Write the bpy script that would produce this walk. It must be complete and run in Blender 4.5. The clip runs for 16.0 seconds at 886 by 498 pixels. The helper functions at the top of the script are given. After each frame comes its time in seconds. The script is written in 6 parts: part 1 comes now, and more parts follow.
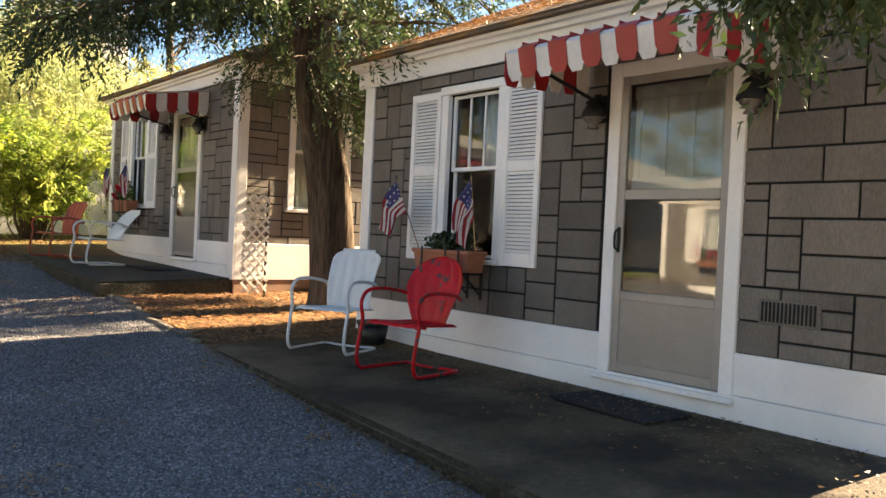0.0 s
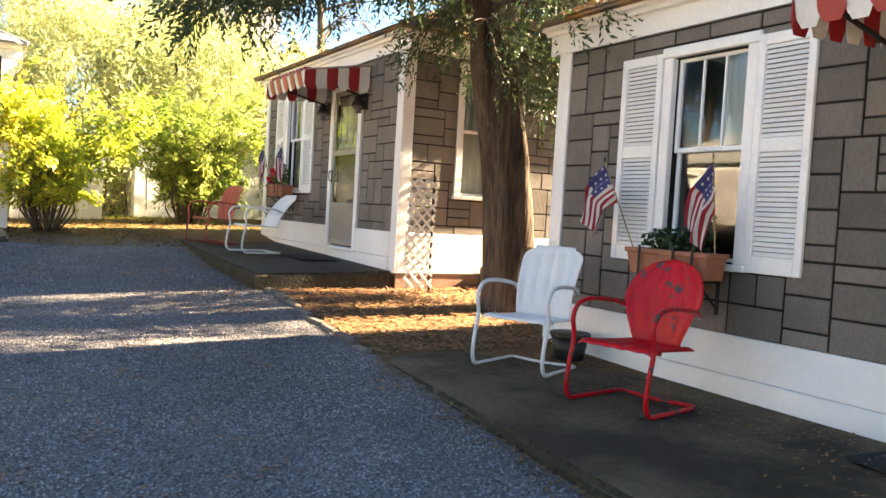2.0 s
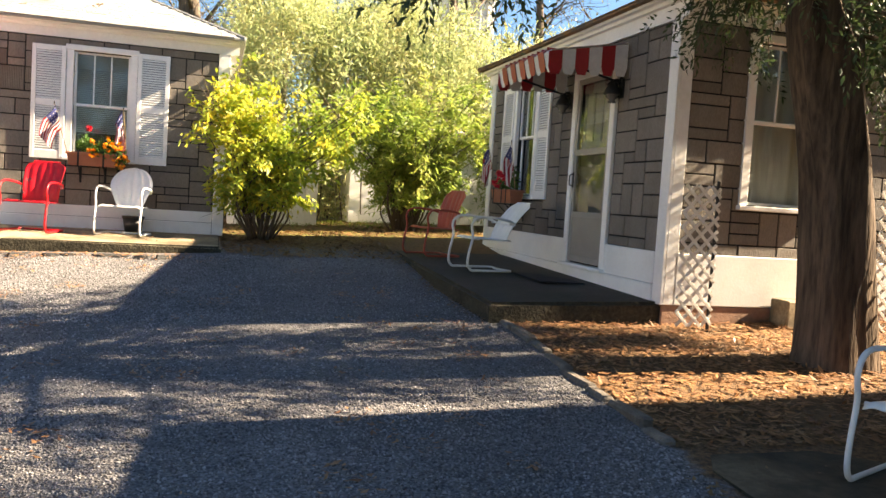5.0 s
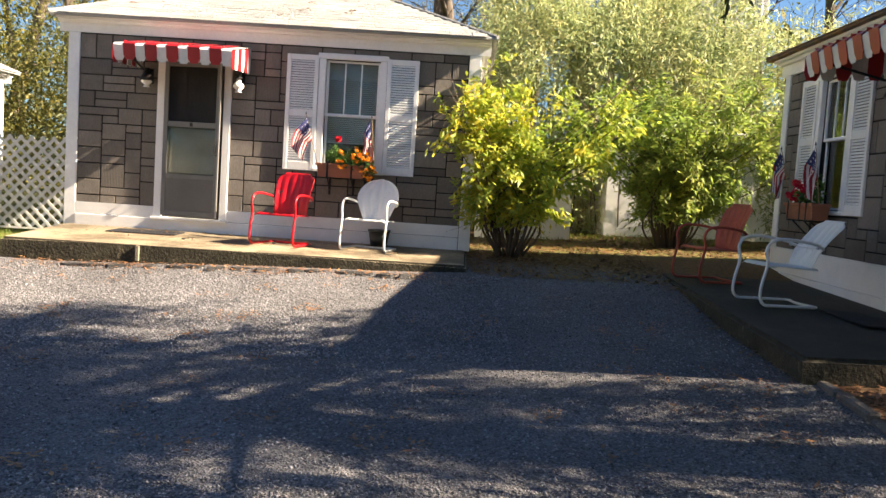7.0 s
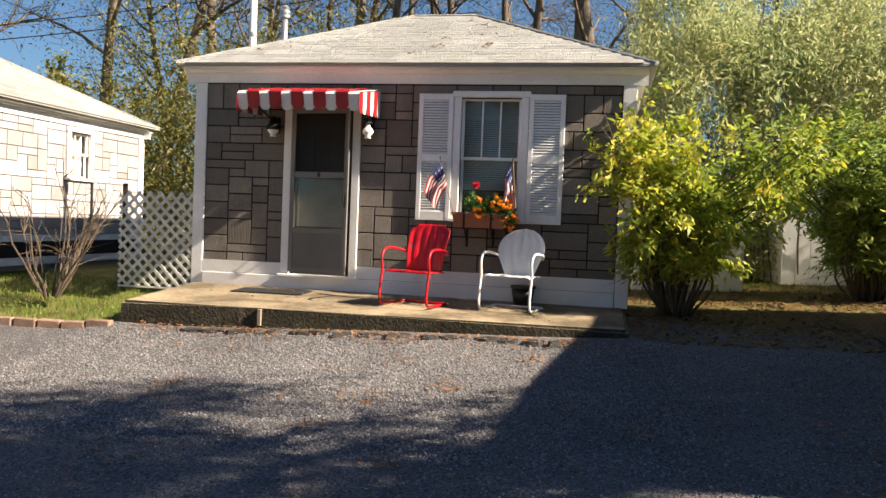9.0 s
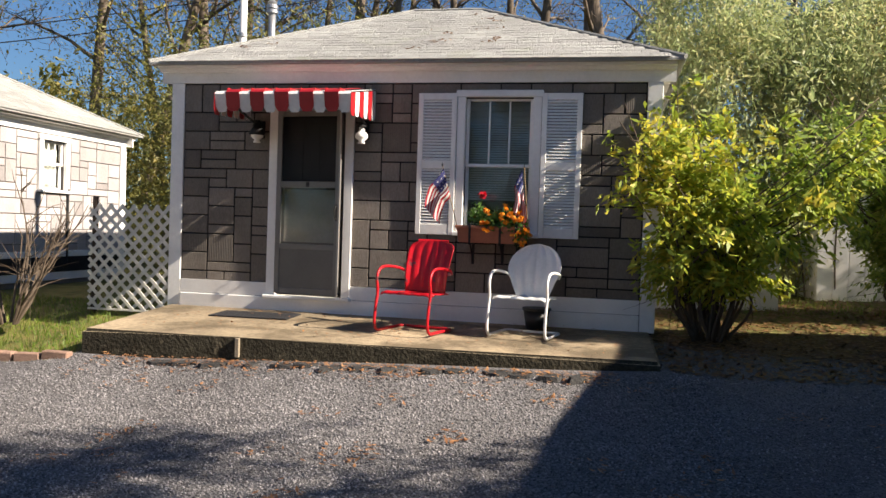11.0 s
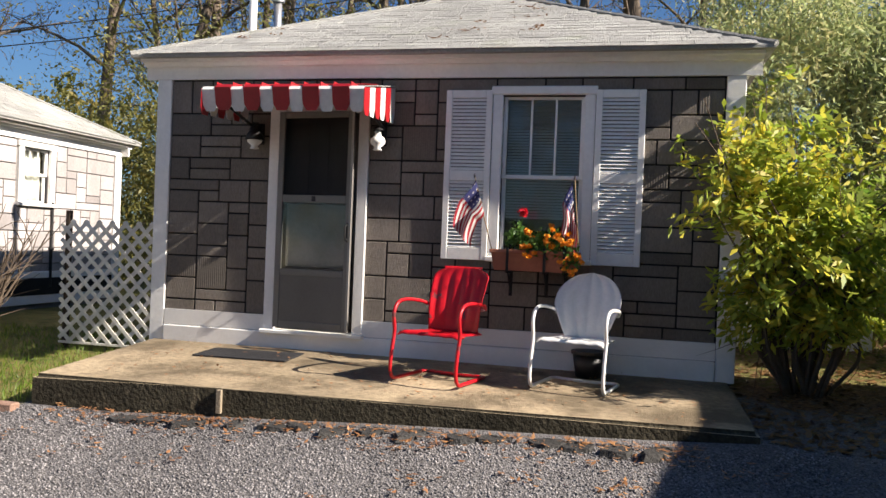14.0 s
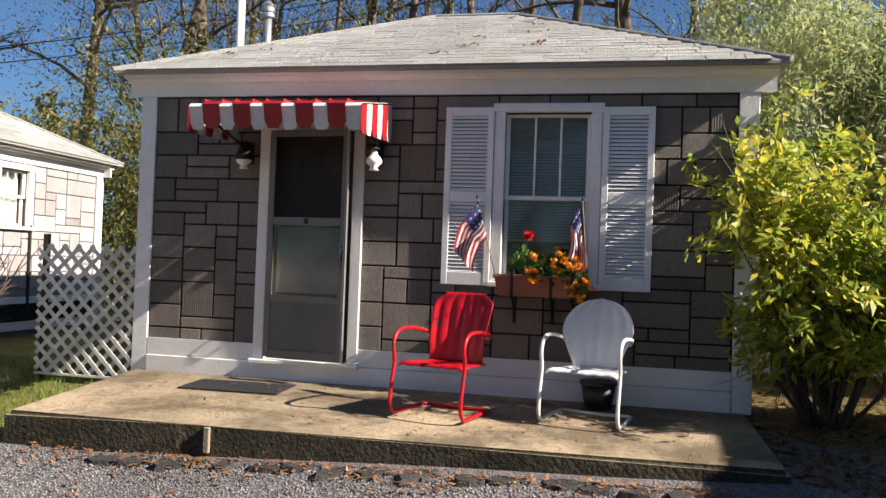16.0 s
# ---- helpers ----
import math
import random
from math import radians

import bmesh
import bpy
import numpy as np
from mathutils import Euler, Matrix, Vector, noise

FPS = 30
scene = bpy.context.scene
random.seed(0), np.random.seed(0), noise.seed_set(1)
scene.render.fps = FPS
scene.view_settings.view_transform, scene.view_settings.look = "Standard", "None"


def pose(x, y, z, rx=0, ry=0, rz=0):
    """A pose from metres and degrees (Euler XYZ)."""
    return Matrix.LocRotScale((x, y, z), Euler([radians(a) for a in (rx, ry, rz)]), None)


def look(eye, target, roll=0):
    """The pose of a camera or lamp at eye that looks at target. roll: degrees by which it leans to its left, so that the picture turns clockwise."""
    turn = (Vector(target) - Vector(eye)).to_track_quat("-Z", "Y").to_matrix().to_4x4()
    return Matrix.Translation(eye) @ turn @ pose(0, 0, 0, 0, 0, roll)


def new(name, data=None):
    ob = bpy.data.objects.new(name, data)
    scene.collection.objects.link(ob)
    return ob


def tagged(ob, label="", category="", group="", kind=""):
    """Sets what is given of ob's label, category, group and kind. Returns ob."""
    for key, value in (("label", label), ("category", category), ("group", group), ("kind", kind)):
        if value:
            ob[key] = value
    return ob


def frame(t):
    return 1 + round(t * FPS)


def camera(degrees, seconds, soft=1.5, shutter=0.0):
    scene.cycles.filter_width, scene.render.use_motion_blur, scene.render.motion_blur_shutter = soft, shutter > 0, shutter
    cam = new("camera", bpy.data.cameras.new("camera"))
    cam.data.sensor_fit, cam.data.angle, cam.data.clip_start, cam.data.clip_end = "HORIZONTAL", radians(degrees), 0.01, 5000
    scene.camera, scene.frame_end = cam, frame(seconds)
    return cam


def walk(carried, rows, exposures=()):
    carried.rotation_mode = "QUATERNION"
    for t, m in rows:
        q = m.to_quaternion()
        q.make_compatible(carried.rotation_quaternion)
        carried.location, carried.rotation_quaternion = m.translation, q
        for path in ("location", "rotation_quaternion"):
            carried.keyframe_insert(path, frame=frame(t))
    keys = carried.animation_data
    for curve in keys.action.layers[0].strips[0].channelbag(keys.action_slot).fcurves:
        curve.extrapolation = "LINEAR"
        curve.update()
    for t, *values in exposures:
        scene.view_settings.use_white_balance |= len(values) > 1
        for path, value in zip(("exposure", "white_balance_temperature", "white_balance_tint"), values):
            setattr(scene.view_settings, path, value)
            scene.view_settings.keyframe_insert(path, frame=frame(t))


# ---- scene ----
cam = camera(57.4, 16.0)
PATH = [
    (0, (-0.016, 0.022, 1.484), (1.253, 1.567, 1.457), 2.7),
    (0.5, (0.029, 0.443, 1.487), (1.258, 2.021, 1.442), 2.9),
    (1, (0.087, 0.713, 1.49), (1.306, 2.296, 1.409), 2.4),
    (1.5, (0.249, 1.032, 1.532), (1.357, 2.694, 1.437), 2.6),
    (2, (0.265, 1.325, 1.534), (1.265, 3.055, 1.45), 3.4),
    (2.5, (0.269, 1.636, 1.584), (1.275, 3.362, 1.489), 2.9),
    (3, (0.395, 1.972, 1.576), (1.355, 3.722, 1.442), 2.3),
    (3.5, (0.456, 2.247, 1.616), (1.261, 4.073, 1.478), 2.7),
    (3.7, (0.454, 2.378, 1.619), (1.221, 4.22, 1.486), 2.6),
    (5.8, (0.568, 3.689, 1.678), (0.969, 5.645, 1.566), 3.7),
    (6, (0.548, 3.804, 1.685), (0.906, 5.768, 1.575), 3.4),
    (6.5, (0.6, 4.186, 1.694), (0.763, 6.174, 1.551), 3.3),
    (7, (0.582, 4.501, 1.741), (0.534, 6.495, 1.595), 3.7),
    (7.5, (0.476, 4.789, 1.795), (0.37, 6.784, 1.69), 3.5),
    (8, (0.466, 5.061, 1.791), (0.302, 7.052, 1.705), 2.9),
    (8.5, (0.475, 5.396, 1.862), (0.16, 7.369, 1.777), 2.3),
    (9, (0.376, 5.711, 1.865), (-0.014, 7.671, 1.798), 2.3),
    (9.2, (0.345, 5.802, 1.887), (-0.034, 7.765, 1.826), 2.2),
    (11.5, (0.149, 7.009, 1.981), (-0.28, 8.962, 1.941), 1.6),
    (12, (0.096, 7.284, 2.035), (-0.386, 9.226, 2.022), 1.7),
    (12.5, (0.014, 7.474, 2.02), (-0.478, 9.413, 2.043), 2.4),
    (13, (-0.11, 7.663, 2.023), (-0.558, 9.612, 2.055), 2.4),
    (13.5, (-0.142, 7.946, 2.016), (-0.575, 9.898, 2.012), 2.0),
    (14, (-0.187, 8.147, 2.025), (-0.646, 10.093, 2.009), 2.3),
    (14.5, (-0.321, 8.324, 2.05), (-0.749, 10.278, 2.063), 2.4),
    (15, (-0.397, 8.387, 2.068), (-0.79, 10.348, 2.096), 2.7),
    (15.5, (-0.407, 8.436, 2.06), (-0.813, 10.394, 2.09), 2.4),
    (16, (-0.401, 8.463, 2.057), (-0.824, 10.417, 2.092), 2.1),
]
EXPOSURES = [(0.0, 3.02, 10100, 14), (1.0, 3.6, 10100, 15), (2.0, 3.7, 10100, 15), (2.7, 3.5, 10100, 15), (3.5, 2.88, 9700, 14), (6.0, 2.6, 8600, 13), (7.0, 2.2, 8000, 13), (9.0, 1.55, 7700, 13), (11.5, 1.33, 7050, 14), (16.0, 1.25, 6850, 14)]
walk(cam, [(t, look(eye, target, roll)) for t, eye, target, roll in PATH], EXPOSURES)

# ---- daylight ----
SUN_EL, SUN_AZ = 34.3, 95.7          # degrees; azimuth clockwise from +y
world = bpy.data.worlds.new("world")
scene.world = world
world.use_nodes = True
wn = world.node_tree.nodes
sky = wn.new("ShaderNodeTexSky")
sky.sky_type, sky.sun_disc = "NISHITA", False
sky.sun_elevation, sky.sun_rotation = radians(SUN_EL), radians(SUN_AZ)
sky.air_density, sky.dust_density, sky.ozone_density = 1.2, 0.6, 3.0
wn["Background"].inputs["Strength"].default_value = 0.031
tint = wn.new("ShaderNodeMix")
tint.data_type, tint.blend_type = "RGBA", "MULTIPLY"
tint.inputs[0].default_value, tint.inputs[7].default_value = 1.0, (0.66, 1.0, 1.42, 1)
world.node_tree.links.new(sky.outputs[0], tint.inputs[6])
world.node_tree.links.new(tint.outputs[2], wn["Background"].inputs["Color"])
sun = new("sun", bpy.data.lights.new("sun", "SUN"))
sun.data.energy, sun.data.angle, sun.data.color = 5.0, radians(0.6), (1.0, 0.95, 0.87)
_se, _sa = radians(SUN_EL), radians(SUN_AZ)
SUNDIR = Vector((math.sin(_sa) * math.cos(_se), math.cos(_sa) * math.cos(_se), math.sin(_se)))
sun.matrix_world = look(SUNDIR * 60, (0, 0, 0))


# ---- materials ----
def mix_rgb(nt, mode, fac, a, b):
    n = nt.nodes.new("ShaderNodeMix")
    n.data_type, n.blend_type = "RGBA", mode
    for sock, val in ((n.inputs[0], fac), (n.inputs[6], a), (n.inputs[7], b)):
        if isinstance(val, bpy.types.NodeSocket):
            nt.links.new(val, sock)
        elif isinstance(val, (int, float)):
            sock.default_value = val
        else:
            sock.default_value = (*val[:3], 1)
    return n.outputs[2]


def ramp(nt, sock, lo, hi, a=0.0, b=1.0):
    n = nt.nodes.new("ShaderNodeMapRange")
    n.inputs[1].default_value, n.inputs[2].default_value = lo, hi
    n.inputs[3].default_value, n.inputs[4].default_value = a, b
    nt.links.new(sock, n.inputs[0])
    return n.outputs[0]


def noise_tex(nt, scale, detail=4.0, stretch=(1, 1, 1), rough=0.6, kind="ShaderNodeTexNoise"):
    geo = nt.nodes.new("ShaderNodeNewGeometry")
    mp = nt.nodes.new("ShaderNodeMapping")
    mp.inputs["Scale"].default_value = stretch
    nt.links.new(geo.outputs["Position"], mp.inputs["Vector"])
    n = nt.nodes.new(kind)
    n.inputs["Scale"].default_value = scale
    if kind == "ShaderNodeTexNoise":
        n.inputs["Detail"].default_value, n.inputs["Roughness"].default_value = detail, rough
    nt.links.new(mp.outputs[0], n.inputs["Vector"])
    return n.outputs[0]


def surf(name, base, rough=0.6, metal=0.0, big=(1.5, 0.25), fine=(40, 0.2), bump=(60, 0.15), rnd=0.0, stain=None,
         stretch=(1, 1, 1), spec=0.5, isle=0.0, coat=0.0):
    """A worn surface: two scales of colour variation, optional stains, fine relief, optional variation piece by piece."""
    m = bpy.data.materials.new(name)
    m.use_nodes = True
    nt = m.node_tree
    p = nt.nodes["Principled BSDF"]
    p.inputs["Roughness"].default_value, p.inputs["Metallic"].default_value = rough, metal
    p.inputs["Specular IOR Level"].default_value, p.inputs["Coat Weight"].default_value = spec, coat
    n1, n2 = noise_tex(nt, big[0], 3, stretch), noise_tex(nt, fine[0], 4, stretch)
    f1 = ramp(nt, n1, 0.3, 0.7, 1 - big[1], 1 + big[1] * 0.6)
    f2 = ramp(nt, n2, 0.25, 0.75, 1 - fine[1], 1 + fine[1] * 0.7)
    mul = nt.nodes.new("ShaderNodeMath")
    mul.operation = "MULTIPLY"
    nt.links.new(f1, mul.inputs[0]), nt.links.new(f2, mul.inputs[1])
    val = mul.outputs[0]
    for amount, node, out in ((rnd, "ShaderNodeObjectInfo", "Random"), (isle, "ShaderNodeNewGeometry", "Random Per Island")):
        if amount:
            oi = nt.nodes.new(node)
            k = nt.nodes.new("ShaderNodeMath")
            k.operation = "MULTIPLY"
            nt.links.new(ramp(nt, oi.outputs[out], 0, 1, 1 - amount, 1 + amount), k.inputs[0])
            nt.links.new(val, k.inputs[1])
            val = k.outputs[0]
    hsv = nt.nodes.new("ShaderNodeHueSaturation")
    hsv.inputs["Color"].default_value = (*base, 1)
    nt.links.new(val, hsv.inputs["Value"])
    col = hsv.outputs[0]
    if stain:
        n3 = noise_tex(nt, stain[1], 5, stretch)
        col = mix_rgb(nt, "MIX", ramp(nt, n3, stain[2], stain[2] + stain[3], 0, stain[4]), col, stain[0])
    nt.links.new(col, p.inputs["Base Color"])
    if bump:
        b = nt.nodes.new("ShaderNodeBump")
        b.inputs["Strength"].default_value, b.inputs["Distance"].default_value = bump[1], 0.02
        nt.links.new(noise_tex(nt, bump[0], 3, stretch), b.inputs["Height"])
        nt.links.new(b.outputs[0], p.inputs["Normal"])
    return m


def leaf_mat(name, c1, c2, c3, thin=0.45):
    """Leaves in three colours, leaf by leaf, that let light through."""
    m = bpy.data.materials.new(name)
    m.use_nodes = True
    nt = m.node_tree
    p, out = nt.nodes["Principled BSDF"], nt.nodes["Material Output"]
    geo = nt.nodes.new("ShaderNodeNewGeometry")
    cr = nt.nodes.new("ShaderNodeValToRGB")
    cr.color_ramp.elements[0].color, cr.color_ramp.elements[1].color = (*c1, 1), (*c3, 1)
    e = cr.color_ramp.elements.new(0.5)
    e.color = (*c2, 1)
    patch = noise_tex(nt, 0.9, 3)
    add = nt.nodes.new("ShaderNodeMath")
    add.operation = "MULTIPLY_ADD"
    nt.links.new(geo.outputs["Random Per Island"], add.inputs[0])
    add.inputs[1].default_value = 0.55
    nt.links.new(ramp(nt, patch, 0.3, 0.7, 0, 0.45), add.inputs[2])
    nt.links.new(add.outputs[0], cr.inputs[0])
    nt.links.new(cr.outputs[0], p.inputs["Base Color"])
    p.inputs["Roughness"].default_value = 0.55
    tr = nt.nodes.new("ShaderNodeBsdfTranslucent")
    nt.links.new(cr.outputs[0], tr.inputs[0])
    mx = nt.nodes.new("ShaderNodeMixShader")
    mx.inputs[0].default_value = thin
    nt.links.new(p.outputs[0], mx.inputs[1]), nt.links.new(tr.outputs[0], mx.inputs[2])
    nt.links.new(mx.outputs[0], out.inputs[0])
    return m


def glass_mat(name, tint=(0.9, 0.95, 0.95), rough=0.02):
    m = bpy.data.materials.new(name)
    m.use_nodes = True
    p = m.node_tree.nodes["Principled BSDF"]
    p.inputs["Base Color"].default_value = (*tint, 1)
    p.inputs["Roughness"].default_value, p.inputs["Transmission Weight"].default_value, p.inputs["IOR"].default_value = rough, 1.0, 1.5
    return m


SIDING = surf("grey_siding", (0.195, 0.168, 0.142), 0.8, big=(2.0, 0.2), fine=(90, 0.25), bump=(140, 0.5), rnd=0.2,
              stretch=(1, 1, 0.35), spec=0.25, stain=((0.12, 0.11, 0.1), 5, 0.62, 0.2, 0.5))
SIDING_COMB = surf("combed_grey_siding", (0.15, 0.13, 0.11), 0.8, big=(2.0, 0.2), fine=(90, 0.25), bump=None, rnd=0.2, spec=0.25)
_nt = SIDING_COMB.node_tree
_geo, _wv, _bp = _nt.nodes.new("ShaderNodeNewGeometry"), _nt.nodes.new("ShaderNodeTexWave"), _nt.nodes.new("ShaderNodeBump")
_dir = _nt.nodes.new("ShaderNodeVectorMath")
_dir.operation, _dir.inputs[1].default_value = "MULTIPLY", (1, 1, 0)
_wv.bands_direction = "DIAGONAL"
_wv.inputs["Scale"].default_value = 30
_bp.inputs["Strength"].default_value, _bp.inputs["Distance"].default_value = 0.7, 0.003
_nt.links.new(_geo.outputs["Position"], _dir.inputs[0]), _nt.links.new(_dir.outputs[0], _wv.inputs["Vector"])
_nt.links.new(_wv.outputs["Fac"], _bp.inputs["Height"]), _nt.links.new(_bp.outputs[0], _nt.nodes["Principled BSDF"].inputs["Normal"])
SIDING_PALE = surf("pale_siding", (0.41, 0.375, 0.36), 0.8, big=(2.0, 0.2), fine=(90, 0.25), bump=(140, 0.4), rnd=0.28, stretch=(1, 1, 0.35), spec=0.25)
JOINT = surf("dark_joint", (0.03, 0.028, 0.026), 0.9, spec=0.1)
JOINT_PALE = surf("pale_joint", (0.2, 0.185, 0.175), 0.9, spec=0.1)
WHITE = surf("white_paint", (0.84, 0.82, 0.78), 0.5, big=(1.2, 0.1), fine=(25, 0.06), bump=(35, 0.12),
             stain=((0.5, 0.45, 0.38), 3.0, 0.62, 0.25, 0.35))
WHITE_OLD = surf("weathered_white_paint", (0.82, 0.8, 0.76), 0.6, big=(1.5, 0.1), fine=(30, 0.04), bump=(45, 0.08),
                 stain=((0.4, 0.36, 0.3), 2.2, 0.58, 0.3, 0.3))
SHUTTER_SHADE = surf("shaded_shutter_back", (0.2, 0.19, 0.18), 0.8)
ROOF_GREY = surf("grey_roof_shingle", (0.38, 0.375, 0.345), 0.9, big=(0.8, 0.2), fine=(70, 0.25), bump=(200, 0.6), rnd=0.14, isle=0.14, spec=0.2,
                 stain=((0.25, 0.27, 0.18), 2.0, 0.58, 0.2, 0.5))
ROOF_BROWN = surf("brown_roof_shingle", (0.2, 0.15, 0.11), 0.9, big=(0.8, 0.3), fine=(50, 0.4), bump=(120, 0.8), isle=0.2, spec=0.2,
                  stain=((0.45, 0.22, 0.07), 3.0, 0.45, 0.2, 0.85))
ALU = surf("dull_aluminium", (0.33, 0.31, 0.28), 0.5, 0.3, big=(2, 0.12), fine=(60, 0.1), bump=(80, 0.05))
DOORPANEL = surf("grey_door_panel", (0.3, 0.28, 0.25), 0.5, 0.3, big=(2, 0.12), fine=(60, 0.1), bump=(80, 0.05))
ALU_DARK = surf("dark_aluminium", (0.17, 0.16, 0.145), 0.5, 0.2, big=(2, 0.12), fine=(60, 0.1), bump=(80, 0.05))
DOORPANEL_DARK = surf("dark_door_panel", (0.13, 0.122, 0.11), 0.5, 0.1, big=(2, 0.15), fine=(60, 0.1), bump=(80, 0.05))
DOORWOOD = surf("inner_door_wood", (0.06, 0.05, 0.042), 0.5, big=(3, 0.2), fine=(30, 0.2), stretch=(1, 1, 0.1))
RED = surf("red_enamel", (0.48, 0.007, 0.014), 0.38, spec=0.4, big=(4, 0.2), fine=(40, 0.12), bump=(50, 0.1),
           stain=((0.1, 0.04, 0.04), 8, 0.61, 0.04, 0.9))
RED_CHIPPED = surf("chipped_red_enamel", (0.56, 0.006, 0.012), 0.3, spec=0.22, big=(4, 0.2), fine=(40, 0.12), bump=(50, 0.1),
                   stain=((0.06, 0.045, 0.04), 8, 0.6, 0.02, 0.95))
RED_FADED = surf("faded_red_enamel", (0.42, 0.06, 0.035), 0.5, big=(4, 0.2), fine=(40, 0.15), bump=(50, 0.15),
                 stain=((0.2, 0.05, 0.03), 9, 0.66, 0.05, 0.8))
CHAIRWHITE = surf("white_enamel", (0.7, 0.69, 0.66), 0.35, big=(4, 0.08), fine=(40, 0.06), bump=(50, 0.1),
                  stain=((0.3, 0.2, 0.13), 13, 0.72, 0.05, 0.7))
AWN_RED = surf("awning_red", (0.34, 0.012, 0.016), 0.4, big=(3, 0.15), fine=(30, 0.1), bump=(20, 0.05))
AWN_WHITE = surf("awning_white", (0.64, 0.63, 0.6), 0.45, big=(3, 0.12), fine=(30, 0.1), bump=(20, 0.05),
                 stain=((0.4, 0.36, 0.3), 6, 0.62, 0.2, 0.4))
IRON = surf("black_iron", (0.02, 0.02, 0.02), 0.6, 0.3, spec=0.4)
# dark copy of the milk glass, its colour lowered for lamps in shade
SHADEGLASS = surf("shade_darkened_lamp_glass", (0.1, 0.095, 0.09), 0.2, big=(5, 0.05), fine=(50, 0.03), bump=None)
LAMPGLASS = surf("milk_glass", (0.82, 0.81, 0.77), 0.2, big=(5, 0.05), fine=(50, 0.03), bump=None)
TERRA = surf("terracotta", (0.36, 0.13, 0.07), 0.75, big=(6, 0.15), fine=(50, 0.15), bump=(80, 0.15))
CONCRETE = surf("porch_concrete", (0.34, 0.265, 0.17), 0.85, big=(0.9, 0.5), fine=(25, 0.4), bump=(60, 0.5),
                stain=((0.1, 0.075, 0.045), 1.9, 0.46, 0.14, 0.75), spec=0.3)
# base colour lowered to carry the second cabin's shadow, besides real stains
CONCRETE_SHADED = surf("shaded_stained_porch_concrete", (0.065, 0.053, 0.04), 0.85, big=(0.9, 0.4), fine=(25, 0.3), bump=(60, 0.5),
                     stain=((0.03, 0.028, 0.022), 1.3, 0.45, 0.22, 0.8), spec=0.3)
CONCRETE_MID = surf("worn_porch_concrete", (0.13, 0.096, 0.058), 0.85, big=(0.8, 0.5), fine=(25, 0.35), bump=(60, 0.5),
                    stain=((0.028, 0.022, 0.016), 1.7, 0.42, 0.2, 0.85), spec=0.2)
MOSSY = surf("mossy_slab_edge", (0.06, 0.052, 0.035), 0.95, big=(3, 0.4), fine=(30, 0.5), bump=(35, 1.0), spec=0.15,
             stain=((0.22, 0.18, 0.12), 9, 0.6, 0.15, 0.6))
ASPHALT = surf("old_asphalt", (0.055, 0.053, 0.05), 0.9, big=(3, 0.3), fine=(60, 0.4), bump=(50, 0.9), spec=0.2)
PALECRACK = surf("pale_concrete", (0.32, 0.26, 0.18), 0.9, bump=(60, 0.5))
FOUNDATION = surf("painted_foundation", (0.36, 0.21, 0.14), 0.85, big=(1.5, 0.2), fine=(30, 0.2), bump=(50, 0.3))
STONE = surf("edging_stone", (0.15, 0.125, 0.1), 0.9, big=(5, 0.3), fine=(40, 0.25), bump=(50, 0.6), rnd=0.25)
BRICK = surf("edging_brick", (0.33, 0.2, 0.14), 0.85, big=(5, 0.3), fine=(50, 0.25), bump=(60, 0.5), rnd=0.25)
RUBBER = surf("dark_mat", (0.03, 0.03, 0.032), 0.9, bump=(90, 0.6), spec=0.2)
PLASTIC_BLACK = surf("black_plastic", (0.018, 0.018, 0.018), 0.45)
LATTICE = surf("white_lattice", (0.72, 0.68, 0.6), 0.6, big=(2, 0.15), fine=(30, 0.1), stain=((0.4, 0.33, 0.24), 4, 0.6, 0.2, 0.4))
GALV = surf("galvanised_pipe", (0.5, 0.5, 0.5), 0.4, 0.7, stain=((0.3, 0.3, 0.28), 6, 0.55, 0.2, 0.5))
BARK = surf("cedar_bark", (0.105, 0.074, 0.052), 0.9, big=(5, 0.4), fine=(24, 0.75), bump=(26, 1.0), stretch=(1, 1, 0.12), spec=0.15)
BARK_GREY = surf("grey_bark", (0.16, 0.125, 0.095), 0.9, big=(2, 0.35), fine=(18, 0.4), bump=(20, 0.9), stretch=(1, 1, 0.2), spec=0.15, rnd=0.3)
TWIG = surf("twig", (0.12, 0.09, 0.065), 0.9, spec=0.15)
BLIND = surf("window_blind", (0.3, 0.31, 0.31), 0.6)
CURTAIN = surf("net_curtain", (0.6, 0.58, 0.52), 0.9, stretch=(1, 1, 0.1))
INSIDE = surf("room_lining", (0.33, 0.3, 0.26), 0.8)
GLASS = glass_mat("window_glass")
SCREEN = surf("insect_screen", (0.025, 0.025, 0.024), 0.7, spec=0.2)
SCREEN.node_tree.nodes["Principled BSDF"].inputs["Alpha"].default_value = 0.3
FLAG_RED = surf("flag_red", (0.28, 0.01, 0.02), 0.8, big=(8, 0.1), fine=(300, 0.1), bump=None)
FLAG_WHITE = surf("flag_white", (0.52, 0.5, 0.48), 0.8, big=(8, 0.1), fine=(300, 0.05), bump=None)
FLAG_BLUE = surf("flag_blue", (0.03, 0.035, 0.13), 0.8, big=(8, 0.1), fine=(300, 0.1), bump=None)
POLEWOOD = surf("stick_wood", (0.3, 0.2, 0.1), 0.6)
L_CEDAR = leaf_mat("cedar_leaves", (0.025, 0.045, 0.018), (0.05, 0.085, 0.03), (0.1, 0.13, 0.045), 0.3)
L_BUSH = leaf_mat("bush_leaves", (0.1, 0.2, 0.03), (0.36, 0.44, 0.06), (0.78, 0.58, 0.07), 0.5)
